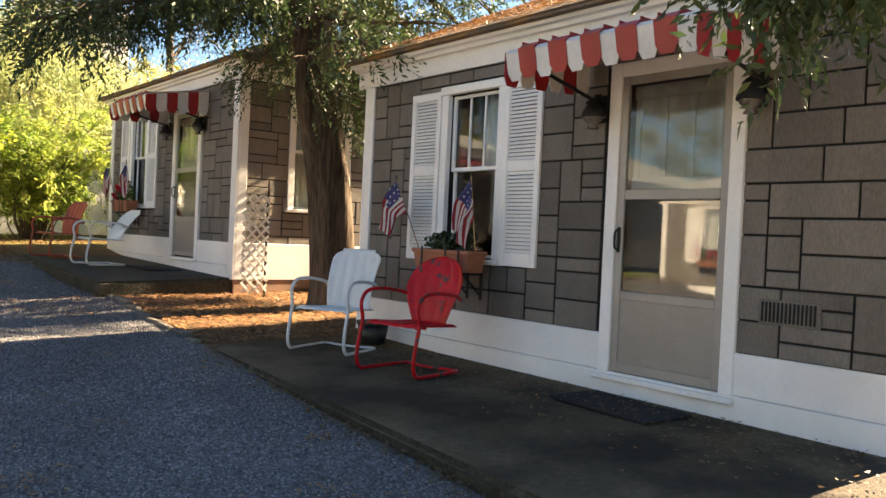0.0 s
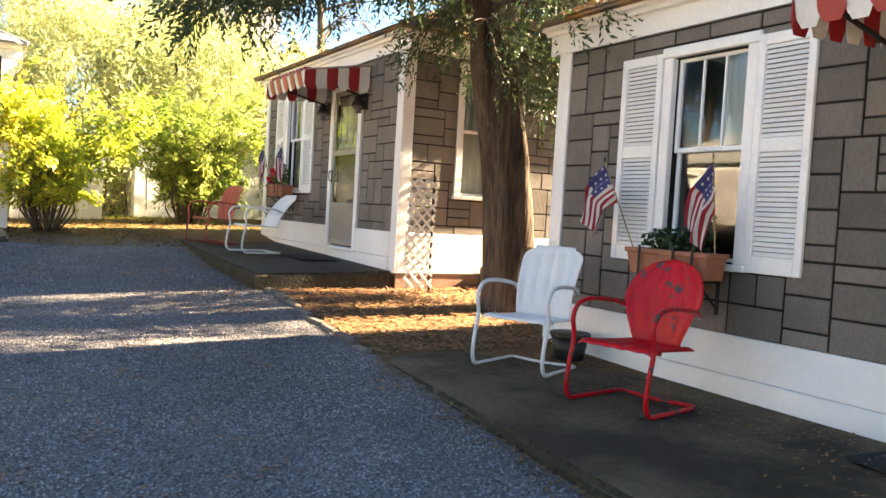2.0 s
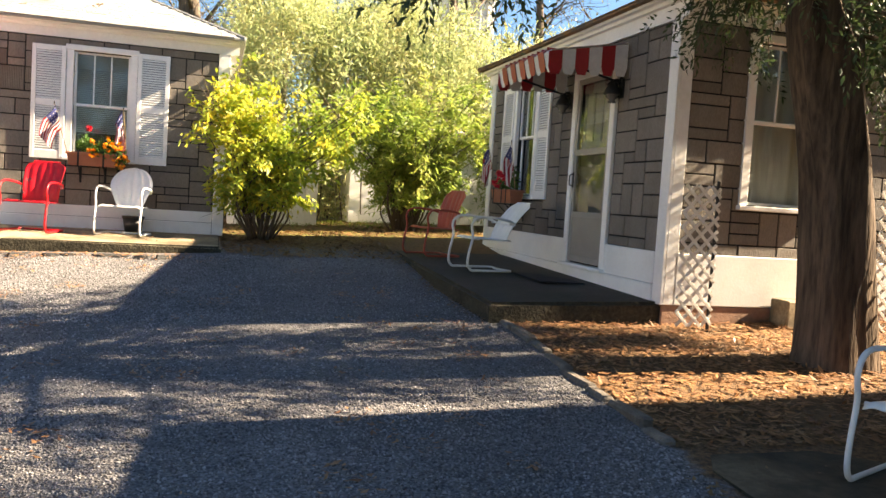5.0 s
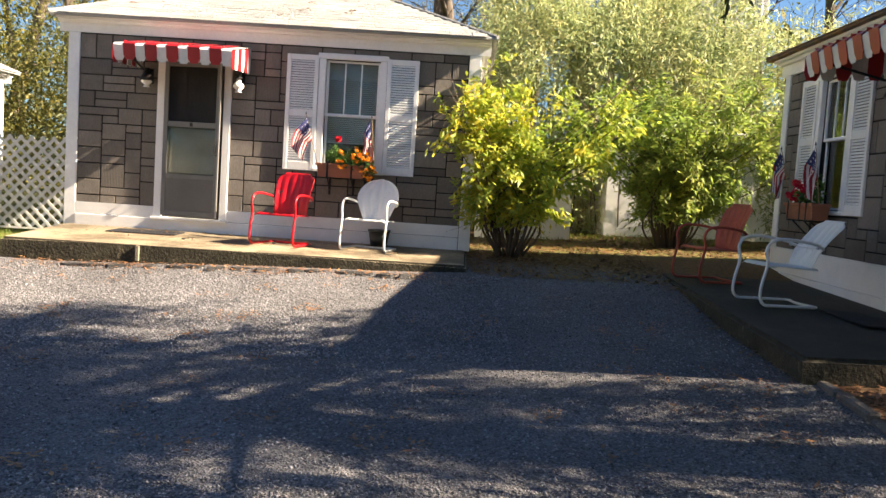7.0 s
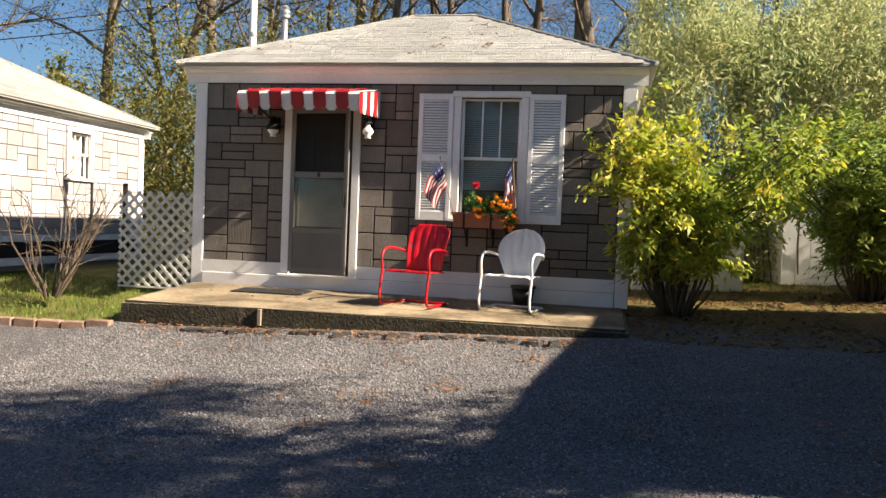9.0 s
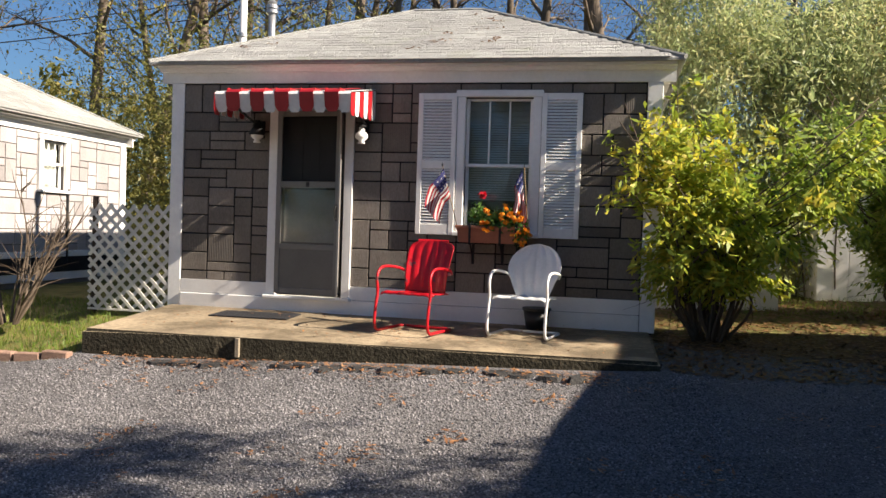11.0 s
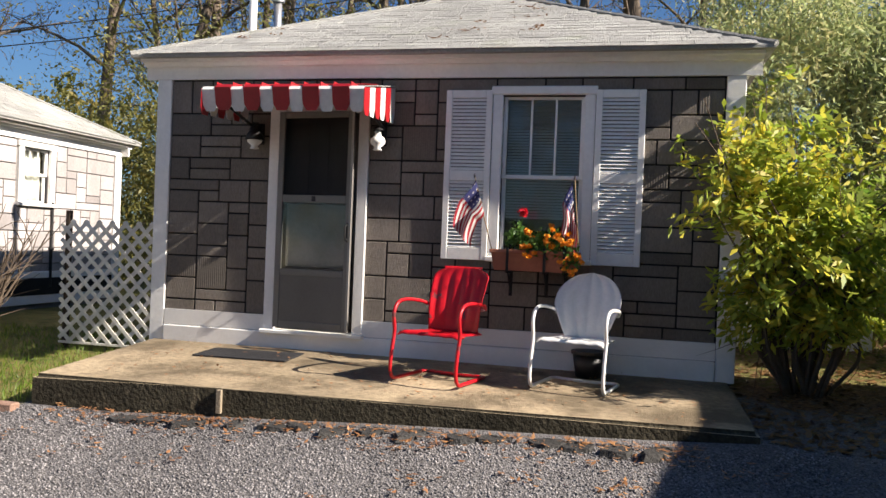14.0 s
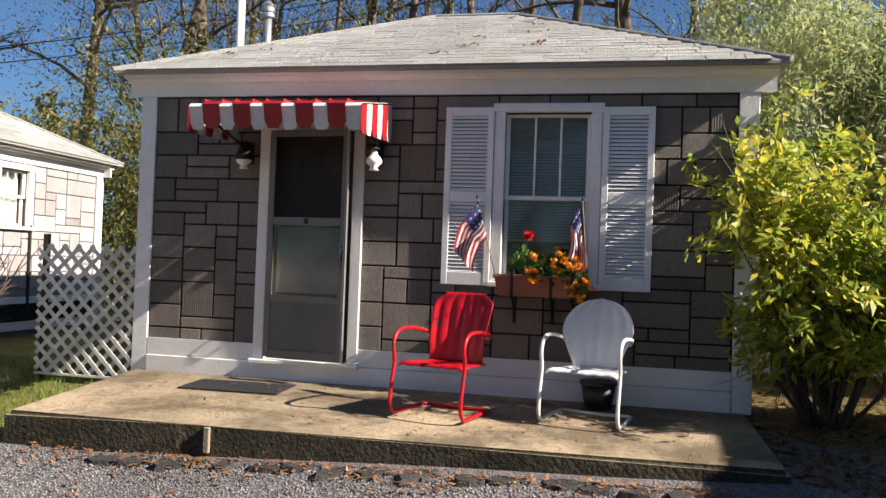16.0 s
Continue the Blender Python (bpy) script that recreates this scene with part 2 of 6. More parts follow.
L_BUSH_DARK = leaf_mat("shade_bush_leaves", (0.1, 0.19, 0.035), (0.26, 0.35, 0.07), (0.5, 0.47, 0.12), 0.55)
L_HEDGE = leaf_mat("hedge_leaves", (0.13, 0.2, 0.08), (0.4, 0.45, 0.2), (0.64, 0.52, 0.26), 0.5)
L_WOOD = leaf_mat("woodland_leaves", (0.05, 0.065, 0.018), (0.15, 0.15, 0.035), (0.3, 0.22, 0.05), 0.4)
L_POT = leaf_mat("potted_leaves", (0.03, 0.08, 0.015), (0.06, 0.15, 0.02), (0.14, 0.22, 0.04), 0.35)
L_DARKPOT = leaf_mat("dark_potted_leaves", (0.012, 0.03, 0.012), (0.02, 0.05, 0.016), (0.04, 0.075, 0.02), 0.25)
P_ORANGE = leaf_mat("orange_petals", (0.75, 0.2, 0.01), (0.85, 0.35, 0.02), (0.8, 0.12, 0.01), 0.3)
P_RED = leaf_mat("red_petals", (0.5, 0.005, 0.02), (0.7, 0.01, 0.03), (0.6, 0.02, 0.08), 0.3)
L_DRY = leaf_mat("fallen_leaves", (0.13, 0.055, 0.028), (0.28, 0.13, 0.055), (0.5, 0.26, 0.11), 0.2)
L_DULL = leaf_mat("brown_leaf_litter", (0.07, 0.04, 0.02), (0.16, 0.085, 0.035), (0.3, 0.16, 0.05), 0.2)
GRASS = leaf_mat("grass_blades", (0.06, 0.12, 0.015), (0.13, 0.2, 0.02), (0.26, 0.28, 0.05), 0.4)
GRAVELSTONE = surf("gravel_stones", (0.225, 0.213, 0.21), 0.8, big=(1.2, 0.3), fine=(80, 0.25), bump=None, isle=0.65, spec=0.35)


def ground_mat():
    """Gravel court, leaf bed and lawn in one sheet, with a soft uneven border between them."""
    m = bpy.data.materials.new("ground")
    m.use_nodes = True
    nt = m.node_tree
    p = nt.nodes["Principled BSDF"]
    p.inputs["Roughness"].default_value, p.inputs["Specular IOR Level"].default_value = 0.9, 0.2
    v = nt.nodes.new("ShaderNodeTexVoronoi")
    v.inputs["Scale"].default_value = 85
    geo = nt.nodes.new("ShaderNodeNewGeometry")
    nt.links.new(geo.outputs["Position"], v.inputs["Vector"])
    grey = mix_rgb(nt, "MIX", ramp(nt, v.outputs["Color"], 0, 1), (0.06, 0.057, 0.056), (0.25, 0.238, 0.234))
    grey = mix_rgb(nt, "MULTIPLY", 1.0, grey, mix_rgb(nt, "MIX", ramp(nt, noise_tex(nt, 0.8, 4), 0.3, 0.7), (0.75, 0.74, 0.74), (1.1, 1.1, 1.1)))
    litter = mix_rgb(nt, "MIX", ramp(nt, noise_tex(nt, 30, 5), 0.35, 0.65), (0.06, 0.036, 0.022), (0.22, 0.125, 0.06))
    lawn = mix_rgb(nt, "MIX", ramp(nt, noise_tex(nt, 3, 5), 0.35, 0.65), (0.06, 0.085, 0.02), (0.2, 0.19, 0.06))
    lawn = mix_rgb(nt, "MIX", ramp(nt, noise_tex(nt, 25, 4), 0.45, 0.6, 0, 0.6), lawn, (0.2, 0.13, 0.05))
    za, zb = nt.nodes.new("ShaderNodeAttribute"), nt.nodes.new("ShaderNodeAttribute")
    za.attribute_name, zb.attribute_name = "bed", "lawn"
    edge = noise_tex(nt, 6, 4)

    def border(node):
        s = nt.nodes.new("ShaderNodeMath")
        s.operation = "ADD"
        nt.links.new(node.outputs["Fac"], s.inputs[0]), nt.links.new(ramp(nt, edge, 0.2, 0.8, -0.3, 0.3), s.inputs[1])
        return ramp(nt, s.outputs[0], 0.4, 0.6)
    col = mix_rgb(nt, "MIX", border(zb), grey, lawn)
    col = mix_rgb(nt, "MIX", border(za), col, litter)
    nt.links.new(col, p.inputs["Base Color"])
    b = nt.nodes.new("ShaderNodeBump")
    b.inputs["Strength"].default_value, b.inputs["Distance"].default_value = 0.9, 0.012
    nt.links.new(v.outputs["Distance"], b.inputs["Height"])
    nt.links.new(b.outputs[0], p.inputs["Normal"])
    return m


GROUND = ground_mat()


# ---- mesh tools ----
class Geo:
    """Collects faces of one mesh."""

    def __init__(self):
        self.v, self.f, self.mi = [], [], []

    def add(self, verts, faces, mi=0):
        k = len(self.v)
        self.v += [tuple(p) for p in verts]
        self.f += [tuple(i + k for i in f) for f in faces]
        self.mi += [mi] * len(faces)
        return self

    def box(self, a, b, c=0.0, m=None, mi=0):
        """A box from corner a to corner b with edges broken by c."""
        lo = [min(a[i], b[i]) for i in range(3)]
        hi = [max(a[i], b[i]) for i in range(3)]
        c = min(c, min(hi[i] - lo[i] for i in range(3)) * 0.3)
        verts, idx, faces = [], {}, []
        signs = [(x, y, z) for x in (0, 1) for y in (0, 1) for z in (0, 1)]
        for s in signs:
            for ax in range(3 if c > 0 else 1):
                p = [(hi[i] if s[i] else lo[i]) for i in range(3)]
                if c > 0:
                    for i in range(3):
                        if i != ax:
                            p[i] += -c if s[i] else c
                for q in range(3):
                    if c > 0 and q == ax or c <= 0:
                        idx[s, q] = len(verts)
                verts.append(p)
        for ax in range(3):
            o = [i for i in range(3) if i != ax]
            for sg in (0, 1):
                ring = []
                for a1, a2 in ((0, 0), (1, 0), (1, 1), (0, 1)):
                    s = [0, 0, 0]
                    s[ax], s[o[0]], s[o[1]] = sg, a1, a2
                    ring.append(idx[tuple(s), ax])
                faces.append(ring)
        if c > 0:
            for ax in range(3):
                o = [i for i in range(3) if i != ax]
                for a1 in (0, 1):
                    for a2 in (0, 1):
                        s0, s1 = [0, 0, 0], [0, 0, 0]
                        s0[o[0]] = s1[o[0]] = a1
                        s0[o[1]] = s1[o[1]] = a2
                        s1[ax] = 1
                        s0, s1 = tuple(s0), tuple(s1)
                        faces.append([idx[s0, o[0]], idx[s1, o[0]], idx[s1, o[1]], idx[s0, o[1]]])
            for s in signs:
                faces.append([idx[s, 0], idx[s, 1], idx[s, 2]])
        mid = Vector([(lo[i] + hi[i]) / 2 for i in range(3)])
        out = []
        for f in faces:
            p = [Vector(verts[i]) for i in f]
            n = (p[1] - p[0]).cross(p[2] - p[0])
            out.append(f if n.dot(sum(p, Vector()) / len(p) - mid) > 0 else f[::-1])
        if m is not None:
            verts = [m @ Vector(p) for p in verts]
        return self.add(verts, out, mi)

    def tube(self, pts, r, n=8, mi=0, cap=True):
        """A tube along the points; r: one radius or one for each point."""
        pts = [Vector(p) for p in pts]
        rs = r if isinstance(r, (list, tuple)) else [r] * len(pts)
        verts, faces, up = [], [], None
        for i, p in enumerate(pts):
            d = (pts[min(i + 1, len(pts) - 1)] - pts[max(i - 1, 0)]).normalized()
            if up is None:
                up = d.orthogonal().normalized()
            up = (up - d * up.dot(d)).normalized()
            side = d.cross(up)
            for k in range(n):
                a = 2 * math.pi * k / n
                verts.append(p + (up * math.cos(a) + side * math.sin(a)) * rs[i])
        for i in range(len(pts) - 1):
            for k in range(n):
                k2 = (k + 1) % n
                faces.append((i * n + k, i * n + k2, (i + 1) * n + k2, (i + 1) * n + k))
        if cap:
            faces.append(tuple(range(n))[::-1])
            faces.append(tuple(range((len(pts) - 1) * n, len(pts) * n)))
        return self.add(verts, faces, mi)

    def lathe(self, prof, at=(0, 0, 0), n=16, mi=0):
        """A turned body: (radius, height) pairs about an upright axis."""
        verts = [(at[0] + r * math.cos(2 * math.pi * k / n), at[1] + r * math.sin(2 * math.pi * k / n), at[2] + z) for r, z in prof for k in range(n)]
        faces = [(i * n + k, i * n + (k + 1) % n, (i + 1) * n + (k + 1) % n, (i + 1) * n + k) for i in range(len(prof) - 1) for k in range(n)]
        faces += [tuple(range(n))[::-1], tuple(range((len(prof) - 1) * n, len(prof) * n))]
        return self.add(verts, faces, mi)

    def plate(self, fn, nu, nv, thick, mi=0):
        """A curved plate: fn(u, v) gives a point; it gets a back at thick along -normal and a rim."""
        top = [[Vector(fn(i / nu, j / nv)) for j in range(nv + 1)] for i in range(nu + 1)]
        verts, faces = [], []
        for layer in (0, 1):
            for i in range(nu + 1):
                for j in range(nv + 1):
                    du = top[min(i + 1, nu)][j] - top[max(i - 1, 0)][j]
                    dv = top[i][min(j + 1, nv)] - top[i][max(j - 1, 0)]
                    nrm = du.cross(dv)
                    nrm = nrm.normalized() if nrm.length > 1e-9 else Vector((0, 0, 1))
                    verts.append(top[i][j] - nrm * thick * layer)
        w, h = nv + 1, (nu + 1) * (nv + 1)
        for i in range(nu):
            for j in range(nv):
                q = (i * w + j, (i + 1) * w + j, (i + 1) * w + j + 1, i * w + j + 1)
                faces += [q, tuple(k + h for k in q[::-1])]
        rim = [(i, 0) for i in range(nu)] + [(nu, j) for j in range(nv)] + [(i, nv) for i in range(nu, 0, -1)] + [(0, j) for j in range(nv, 0, -1)]
        for a, b in zip(rim, rim[1:] + rim[:1]):
            ka, kb = a[0] * w + a[1], b[0] * w + b[1]
            faces.append((kb, ka, ka + h, kb + h))
        return self.add(verts, faces, mi)

    def mesh(self, name, mats, smooth=False):
        me = bpy.data.meshes.new(name)
        me.from_pydata(self.v, [], self.f)
        for mt in (mats if isinstance(mats, (list, tuple)) else [mats]):
            me.materials.append(mt)
        if any(self.mi):
            me.polygons.foreach_set("material_index", self.mi)
        if smooth:
            me.shade_smooth()
        me.update()
        return me


def part(name, geo, mats, parent=None, label="", smooth=False, m=None):
    """Links one mesh as one object, under a thing or a part."""
    me = geo if isinstance(geo, bpy.types.Mesh) else geo.mesh(name, mats, smooth)
    ob = new(name, me)
    if parent is not None:
        ob.parent = parent
    if m is not None:
        ob.matrix_basis = m
    if label:
        ob["label"] = label
    return ob


def thing(name, m, label, category, group="", kind=""):
    """An Empty at a thing's base, which will parent its parts."""
    ob = new(name)
    ob.empty_display_size = 0.1
    ob.matrix_basis = m
    return tagged(ob, label, category, group, kind)


def single(name, geo, mats, label, category, group="", kind="", smooth=False, m=None):
    return tagged(part(name, geo, mats, smooth=smooth, m=m), label, category, group, kind)


def smooth_path(pts, n=5):
    """A rounded path through the points."""
    p = [Vector(q) for q in pts]
    p = [2 * p[0] - p[1]] + p + [2 * p[-1] - p[-2]]
    out = []
    for i in range(1, len(p) - 2):
        for k in range(n):
            t = k / n
            out.append(0.5 * ((2 * p[i]) + (p[i + 1] - p[i - 1]) * t + (2 * p[i - 1] - 5 * p[i] + 4 * p[i + 1] - p[i + 2]) * t * t
                              + (3 * p[i] - p[i - 1] - 3 * p[i + 1] + p[i + 2]) * t ** 3))
    out.append(p[-2])
    return out


def quads_mesh(name, v, mats, idx=None):
    """A mesh of separate quads from an array of N x 4 x 3."""
    n = len(v)
    me = bpy.data.meshes.new(name)
    me.vertices.add(n * 4), me.loops.add(n * 4), me.polygons.add(n)
    me.vertices.foreach_set("co", np.ascontiguousarray(v, dtype=np.float32).ravel())
    me.loops.foreach_set("vertex_index", np.arange(n * 4, dtype=np.int32))
    me.polygons.foreach_set("loop_start", np.arange(0, n * 4, 4, dtype=np.int32))
    for mt in (mats if isinstance(mats, (list, tuple)) else [mats]):
        me.materials.append(mt)
    if idx is not None:
        me.polygons.foreach_set("material_index", idx)
    me.update(calc_edges=True)
    return me


def leaf_quads(c, size, aspect, rng, flat=0.0, droop=0.0, axis=None):
    """Leaf shapes round the centres c: long diamonds with a fold, turned at random, hanging by droop."""
    n = len(c)
    d = rng.normal(size=(n, 3)) if axis is None else axis + rng.normal(size=(n, 3)) * 0.35
    d[:, 2] = d[:, 2] * (1 - flat) - droop
    d /= np.linalg.norm(d, axis=1)[:, None]
    s = np.cross(d, rng.normal(size=(n, 3)) * (1 - flat * 0.8) + np.array([0, 0, flat * 2.0]))
    s /= np.linalg.norm(s, axis=1)[:, None] + 1e-9
    nr = np.cross(d, s)
    ln = (size * rng.uniform(0.6, 1.3, n))[:, None]
    wd = ln * aspect
    a = c - d * ln * 0.5
    b = c + s * wd * 0.5 + nr * wd * 0.15 - d * ln * 0.08
    e = c + d * ln * 0.5 - nr * wd * 0.1
    f = c - s * wd * 0.5 + nr * wd * 0.15 - d * ln * 0.08
    return np.stack([a, b, e, f], axis=1)


# ---- ground ----
def gz(x, y):
    """The height of the ground: it rises to the far end of the court and a little more beyond."""
    x, y = np.asarray(x, float), np.asarray(y, float)
    xx, yy = np.clip(x, -9, 6), np.clip(y, -4, 17)
    z = 0.046 + 0.034 * xx + 0.045 * yy + 0.05 * np.clip(yy - 12, 0, 3.6)
    z = z + np.clip(x + 4, -4, 0) * -0.05 * np.clip((y - 12.6) * 1.5, 0, 1)
    z = z + 0.07 * np.clip((y - 12.3) / 1.1, 0, 1) * np.clip((14.6 - y) / 0.6, 0, 1) * np.clip((1.2 - x) / 0.5, 0, 1) * np.clip((x + 5.2) / 0.5, 0, 1)
    return z + 0.012 * np.sin(x * 1.7 + y * 0.6) * np.sin(y * 1.3 - x * 0.4)


def edge_x(y):
    return 2.45 + 0.06 * y


def axis_steps(lo, hi, step, far):
    out = [-v for v in (400, 200, 100, 60, 40, 30, 24)] if far < 0 else []
    out = [v for v in (-400, -200, -100, -60, -40, -30, -22) if v < lo] + list(np.arange(lo, hi + step / 2, step)) + [v for v in (30, 40, 60, 100, 200, 400) if v > hi]
    return np.array(out, float)


gx, gy = axis_steps(-15, 12, 0.15, 1), axis_steps(-6, 26, 0.15, 1)
GX, GY = np.meshgrid(gx, gy, indexing="ij")
GZ = gz(GX, GY)
nx, ny = GX.shape
me = bpy.data.meshes.new("ground")
vid = np.arange(nx * ny).reshape(nx, ny)
me.from_pydata(np.stack([GX, GY, GZ], -1).reshape(-1, 3).tolist(), [],
               np.stack([vid[:-1, :-1], vid[1:, :-1], vid[1:, 1:], vid[:-1, 1:]], -1).reshape(-1, 4).tolist())
bed = np.clip((GX - edge_x(GY)) * 3 + 0.5, 0, 1) * np.clip((15.0 - GY) * 2, 0, 1)
right_gap = np.clip((GY - 14.0 + 0.25 * (GX - 1)) * 0.9, 0, 1) * np.clip((GX - 0.4) * 4, 0, 1) * np.clip((16.4 - GY) * 0.7, 0, 1)
bed = np.maximum(bed, right_gap * 0.75)
lawn = np.maximum(np.clip((GY - 13.15) * 6, 0, 1) * np.clip((-4.6 - GX) * 6, 0, 1), np.clip((GY - 14.6) * 1.5, 0, 1))
lawn = np.maximum(lawn, np.clip((GX - 6) * 2, 0, 1))
for key, arr in (("bed", bed), ("lawn", lawn)):
    at = me.attributes.new(key, "FLOAT", "POINT")
    at.data.foreach_set("value", arr.ravel().astype(np.float32))
me.materials.append(GROUND)
me.shade_smooth()
tagged(new("ground", me), "grey gravel court with leaf litter and lawn edges", "ground", kind="structure")


# ---- cabins ----
CELL = 0.107
PIECES = {}


def siding_mesh(w, h, mt):
    """One shingle piece; alike sizes share it."""
    key = (w, h, mt.name)
    if key not in PIECES:
        PIECES[key] = Geo().box((0.004, -0.014, 0.004), (w * CELL - 0.0105, 0, h * CELL - 0.0105), 0.004).mesh("shingle", mt)
    return PIECES[key]


def ashlar(wall, u0, u1, z0, z1, holes, mt, seed, m, joined=False):
    """Covers a wall with shingles of mixed size, leaving the holes free. m: from (u, out, z) to the wall's parent."""
    rng = random.Random(seed)
    nu, nz = int(round((u1 - u0) / CELL)), int(round((z1 - z0) / CELL))
    su, sz = (u1 - u0) / (nu * CELL), (z1 - z0) / (nz * CELL)
    used = [[False] * nz for _ in range(nu)]
    for hu0, hz0, hu1, hz1 in holes:
        for i in range(nu):
            for j in range(nz):
                cu, cz = u0 + (i + 0.5) * CELL * su, z0 + (j + 0.5) * CELL * sz
                if hu0 < cu < hu1 and hz0 < cz < hz1:
                    used[i][j] = True
    sizes = [(4, 2), (3, 2), (4, 1), (3, 1), (2, 2), (3, 3), (2, 1), (5, 2), (2, 3)]
    weights = [5, 5, 5, 4, 3.5, 0.7, 1.5, 1.2, 2]
    for j in range(nz):
        i = 0
        while i < nu:
            if used[i][j]:
                i += 1
                continue
            w, h = rng.choices(sizes, weights)[0]
            while w > 1 and (i + w > nu or any(used[i + k][j] for k in range(w))):
                w -= 1
            while h > 1 and (j + h > nz or any(used[i + k][j + q] for k in range(w) for q in range(h))):
                h -= 1
            if i + w < nu and not used[i + w][j] and (i + w + 1 >= nu or used[i + w + 1][j]):
                w += 1
                if any(used[i + w - 1][j + q] for q in range(h)):
                    h = 1
            for k in range(w):
                for q in range(h):
                    used[i + k][j + q] = True
            pm = SIDING_COMB if mt is SIDING and rng.random() < 0.14 else mt
            ob = part("shingle", siding_mesh(w, h, pm), pm, wall)
            ob.matrix_basis = m @ Matrix.Translation((u0 + i * CELL * su, 0, z0 + j * CELL * sz)) @ Matrix.Diagonal((su, 1, sz, 1)) @ pose(0, -rng.random() * 0.004, 0)
            i += w


def wall_with_holes(length, z0, z1, holes, thick=0.12):
    """A wall along u from 0, its outer face at v = 0, pierced by the holes (u0, z0, u1, z1)."""
    us = sorted({0.0, length, *[h[0] for h in holes], *[h[2] for h in holes]})
    zs = sorted({z0, z1, *[min(max(h[k], z0), z1) for h in holes for k in (1, 3)]})

    def solid(i, j):
        if not (0 <= i < len(us) - 1 and 0 <= j < len(zs) - 1):
            return False
        cu, cz = (us[i] + us[i + 1]) / 2, (zs[j] + zs[j + 1]) / 2
        return not any(h[0] < cu < h[2] and h[1] < cz < h[3] for h in holes)
    ids, verts, faces = {}, [], []

    def vert(i, j, k):
        if (i, j, k) not in ids:
            ids[i, j, k] = len(verts)
            verts.append((us[i], thick * k, zs[j]))
        return ids[i, j, k]
    for i in range(len(us) - 1):
        for j in range(len(zs) - 1):
            if not solid(i, j):
                continue
            faces.append((vert(i, j, 0), vert(i + 1, j, 0), vert(i + 1, j + 1, 0), vert(i, j + 1, 0)))
            faces.append((vert(i, j + 1, 1), vert(i + 1, j + 1, 1), vert(i + 1, j, 1), vert(i, j, 1)))
            for di, dj, (a, b), (c, d) in ((-1, 0, (0, 1), (0, 0)), (1, 0, (1, 0), (1, 1)), (0, -1, (0, 0), (1, 0)), (0, 1, (1, 1), (0, 1))):
                if not solid(i + di, j + dj):
                    faces.append((vert(i + a, j + b, 0), vert(i + c, j + d, 0), vert(i + c, j + d, 1), vert(i + a, j + b, 1))[::-1])
    return Geo().add(verts, faces)


def window_unit(parent, u0, u1, z0, z1, split, blind, m):
    """A double-hung window: trim, two sashes, three lights above one, glass, sill."""
    win = part("window", Geo().box((u0 - 0.015, -0.045, z1), (u1 + 0.015, 0.02, z1 + 0.075), 0.008), WHITE, parent, m=m)
    for j0, j1 in ((u0, u0 + 0.09), (u1 - 0.09, u1)):
        part("casing", Geo().box((j0, -0.035, z0), (j1, 0.02, z1), 0.006), WHITE, win)
    a, b = u0 + 0.09, u1 - 0.09
    part("sill", Geo().box((u0 - 0.02, -0.07, z0 - 0.045), (u1 + 0.02, 0.06, z0), 0.008), WHITE_OLD, win)
    for (p0, p1, v) in ((split, z1, 0.03), (z0, split + 0.035, 0.062)):
        fr = Geo()
        fr.box((a, v, p0), (a + 0.035, v + 0.03, p1), 0.004).box((b - 0.035, v, p0), (b, v + 0.03, p1), 0.004)
        fr.box((a + 0.035, v, p1 - 0.035), (b - 0.035, v + 0.03, p1), 0.004).box((a + 0.035, v, p0), (b - 0.035, v + 0.03, p0 + 0.035), 0.004)
        part("sash", fr, WHITE, win)
    w = (b - a - 0.07) / 3
    for k in (1, 2):
        part("glazing_bar", Geo().box((a + 0.035 + k * w - 0.009, 0.032, split + 0.035), (a + 0.035 + k * w + 0.009, 0.056, z1 - 0.035), 0.003), WHITE, win)
    for k in range(3):
        pn = part("pane", Geo().box((a + 0.037 + k * w + 0.009, 0.043, split + 0.037), (a + 0.033 + (k + 1) * w - 0.009, 0.046, z1 - 0.037)), GLASS, win)
        pn.visible_shadow = False
    pn = part("pane", Geo().box((a + 0.037, 0.075, z0 + 0.037), (b - 0.037, 0.078, split - 0.002)), GLASS, win)
    pn.visible_shadow = False
    if blind == "blind":
        g = Geo()
        z = z1 - 0.05
        while z > split - 0.35:
            g.box((a + 0.02, 0.13, z), (b - 0.02, 0.133, z + 0.021), m=None)
            z -= 0.026
        part("blind", g, BLIND, win, "grey slatted window blind")
    else:
        def fold(u, v):
            return (a + (b - a) * u, 0.14 + 0.02 * math.sin(u * 26), zlow + (z1 - zlow) * v)
        lo, hi = (0.5, 1.0) if blind == "half" else (0.0, 1.0)
        zlow = split + 0.01 if blind == "half" else z0
        part("curtain", Geo().plate(lambda u, v: fold(lo + (hi - lo) * u, v), 30, 2, 0.002), CURTAIN, win, "pale hanging curtain", smooth=True)
    return win


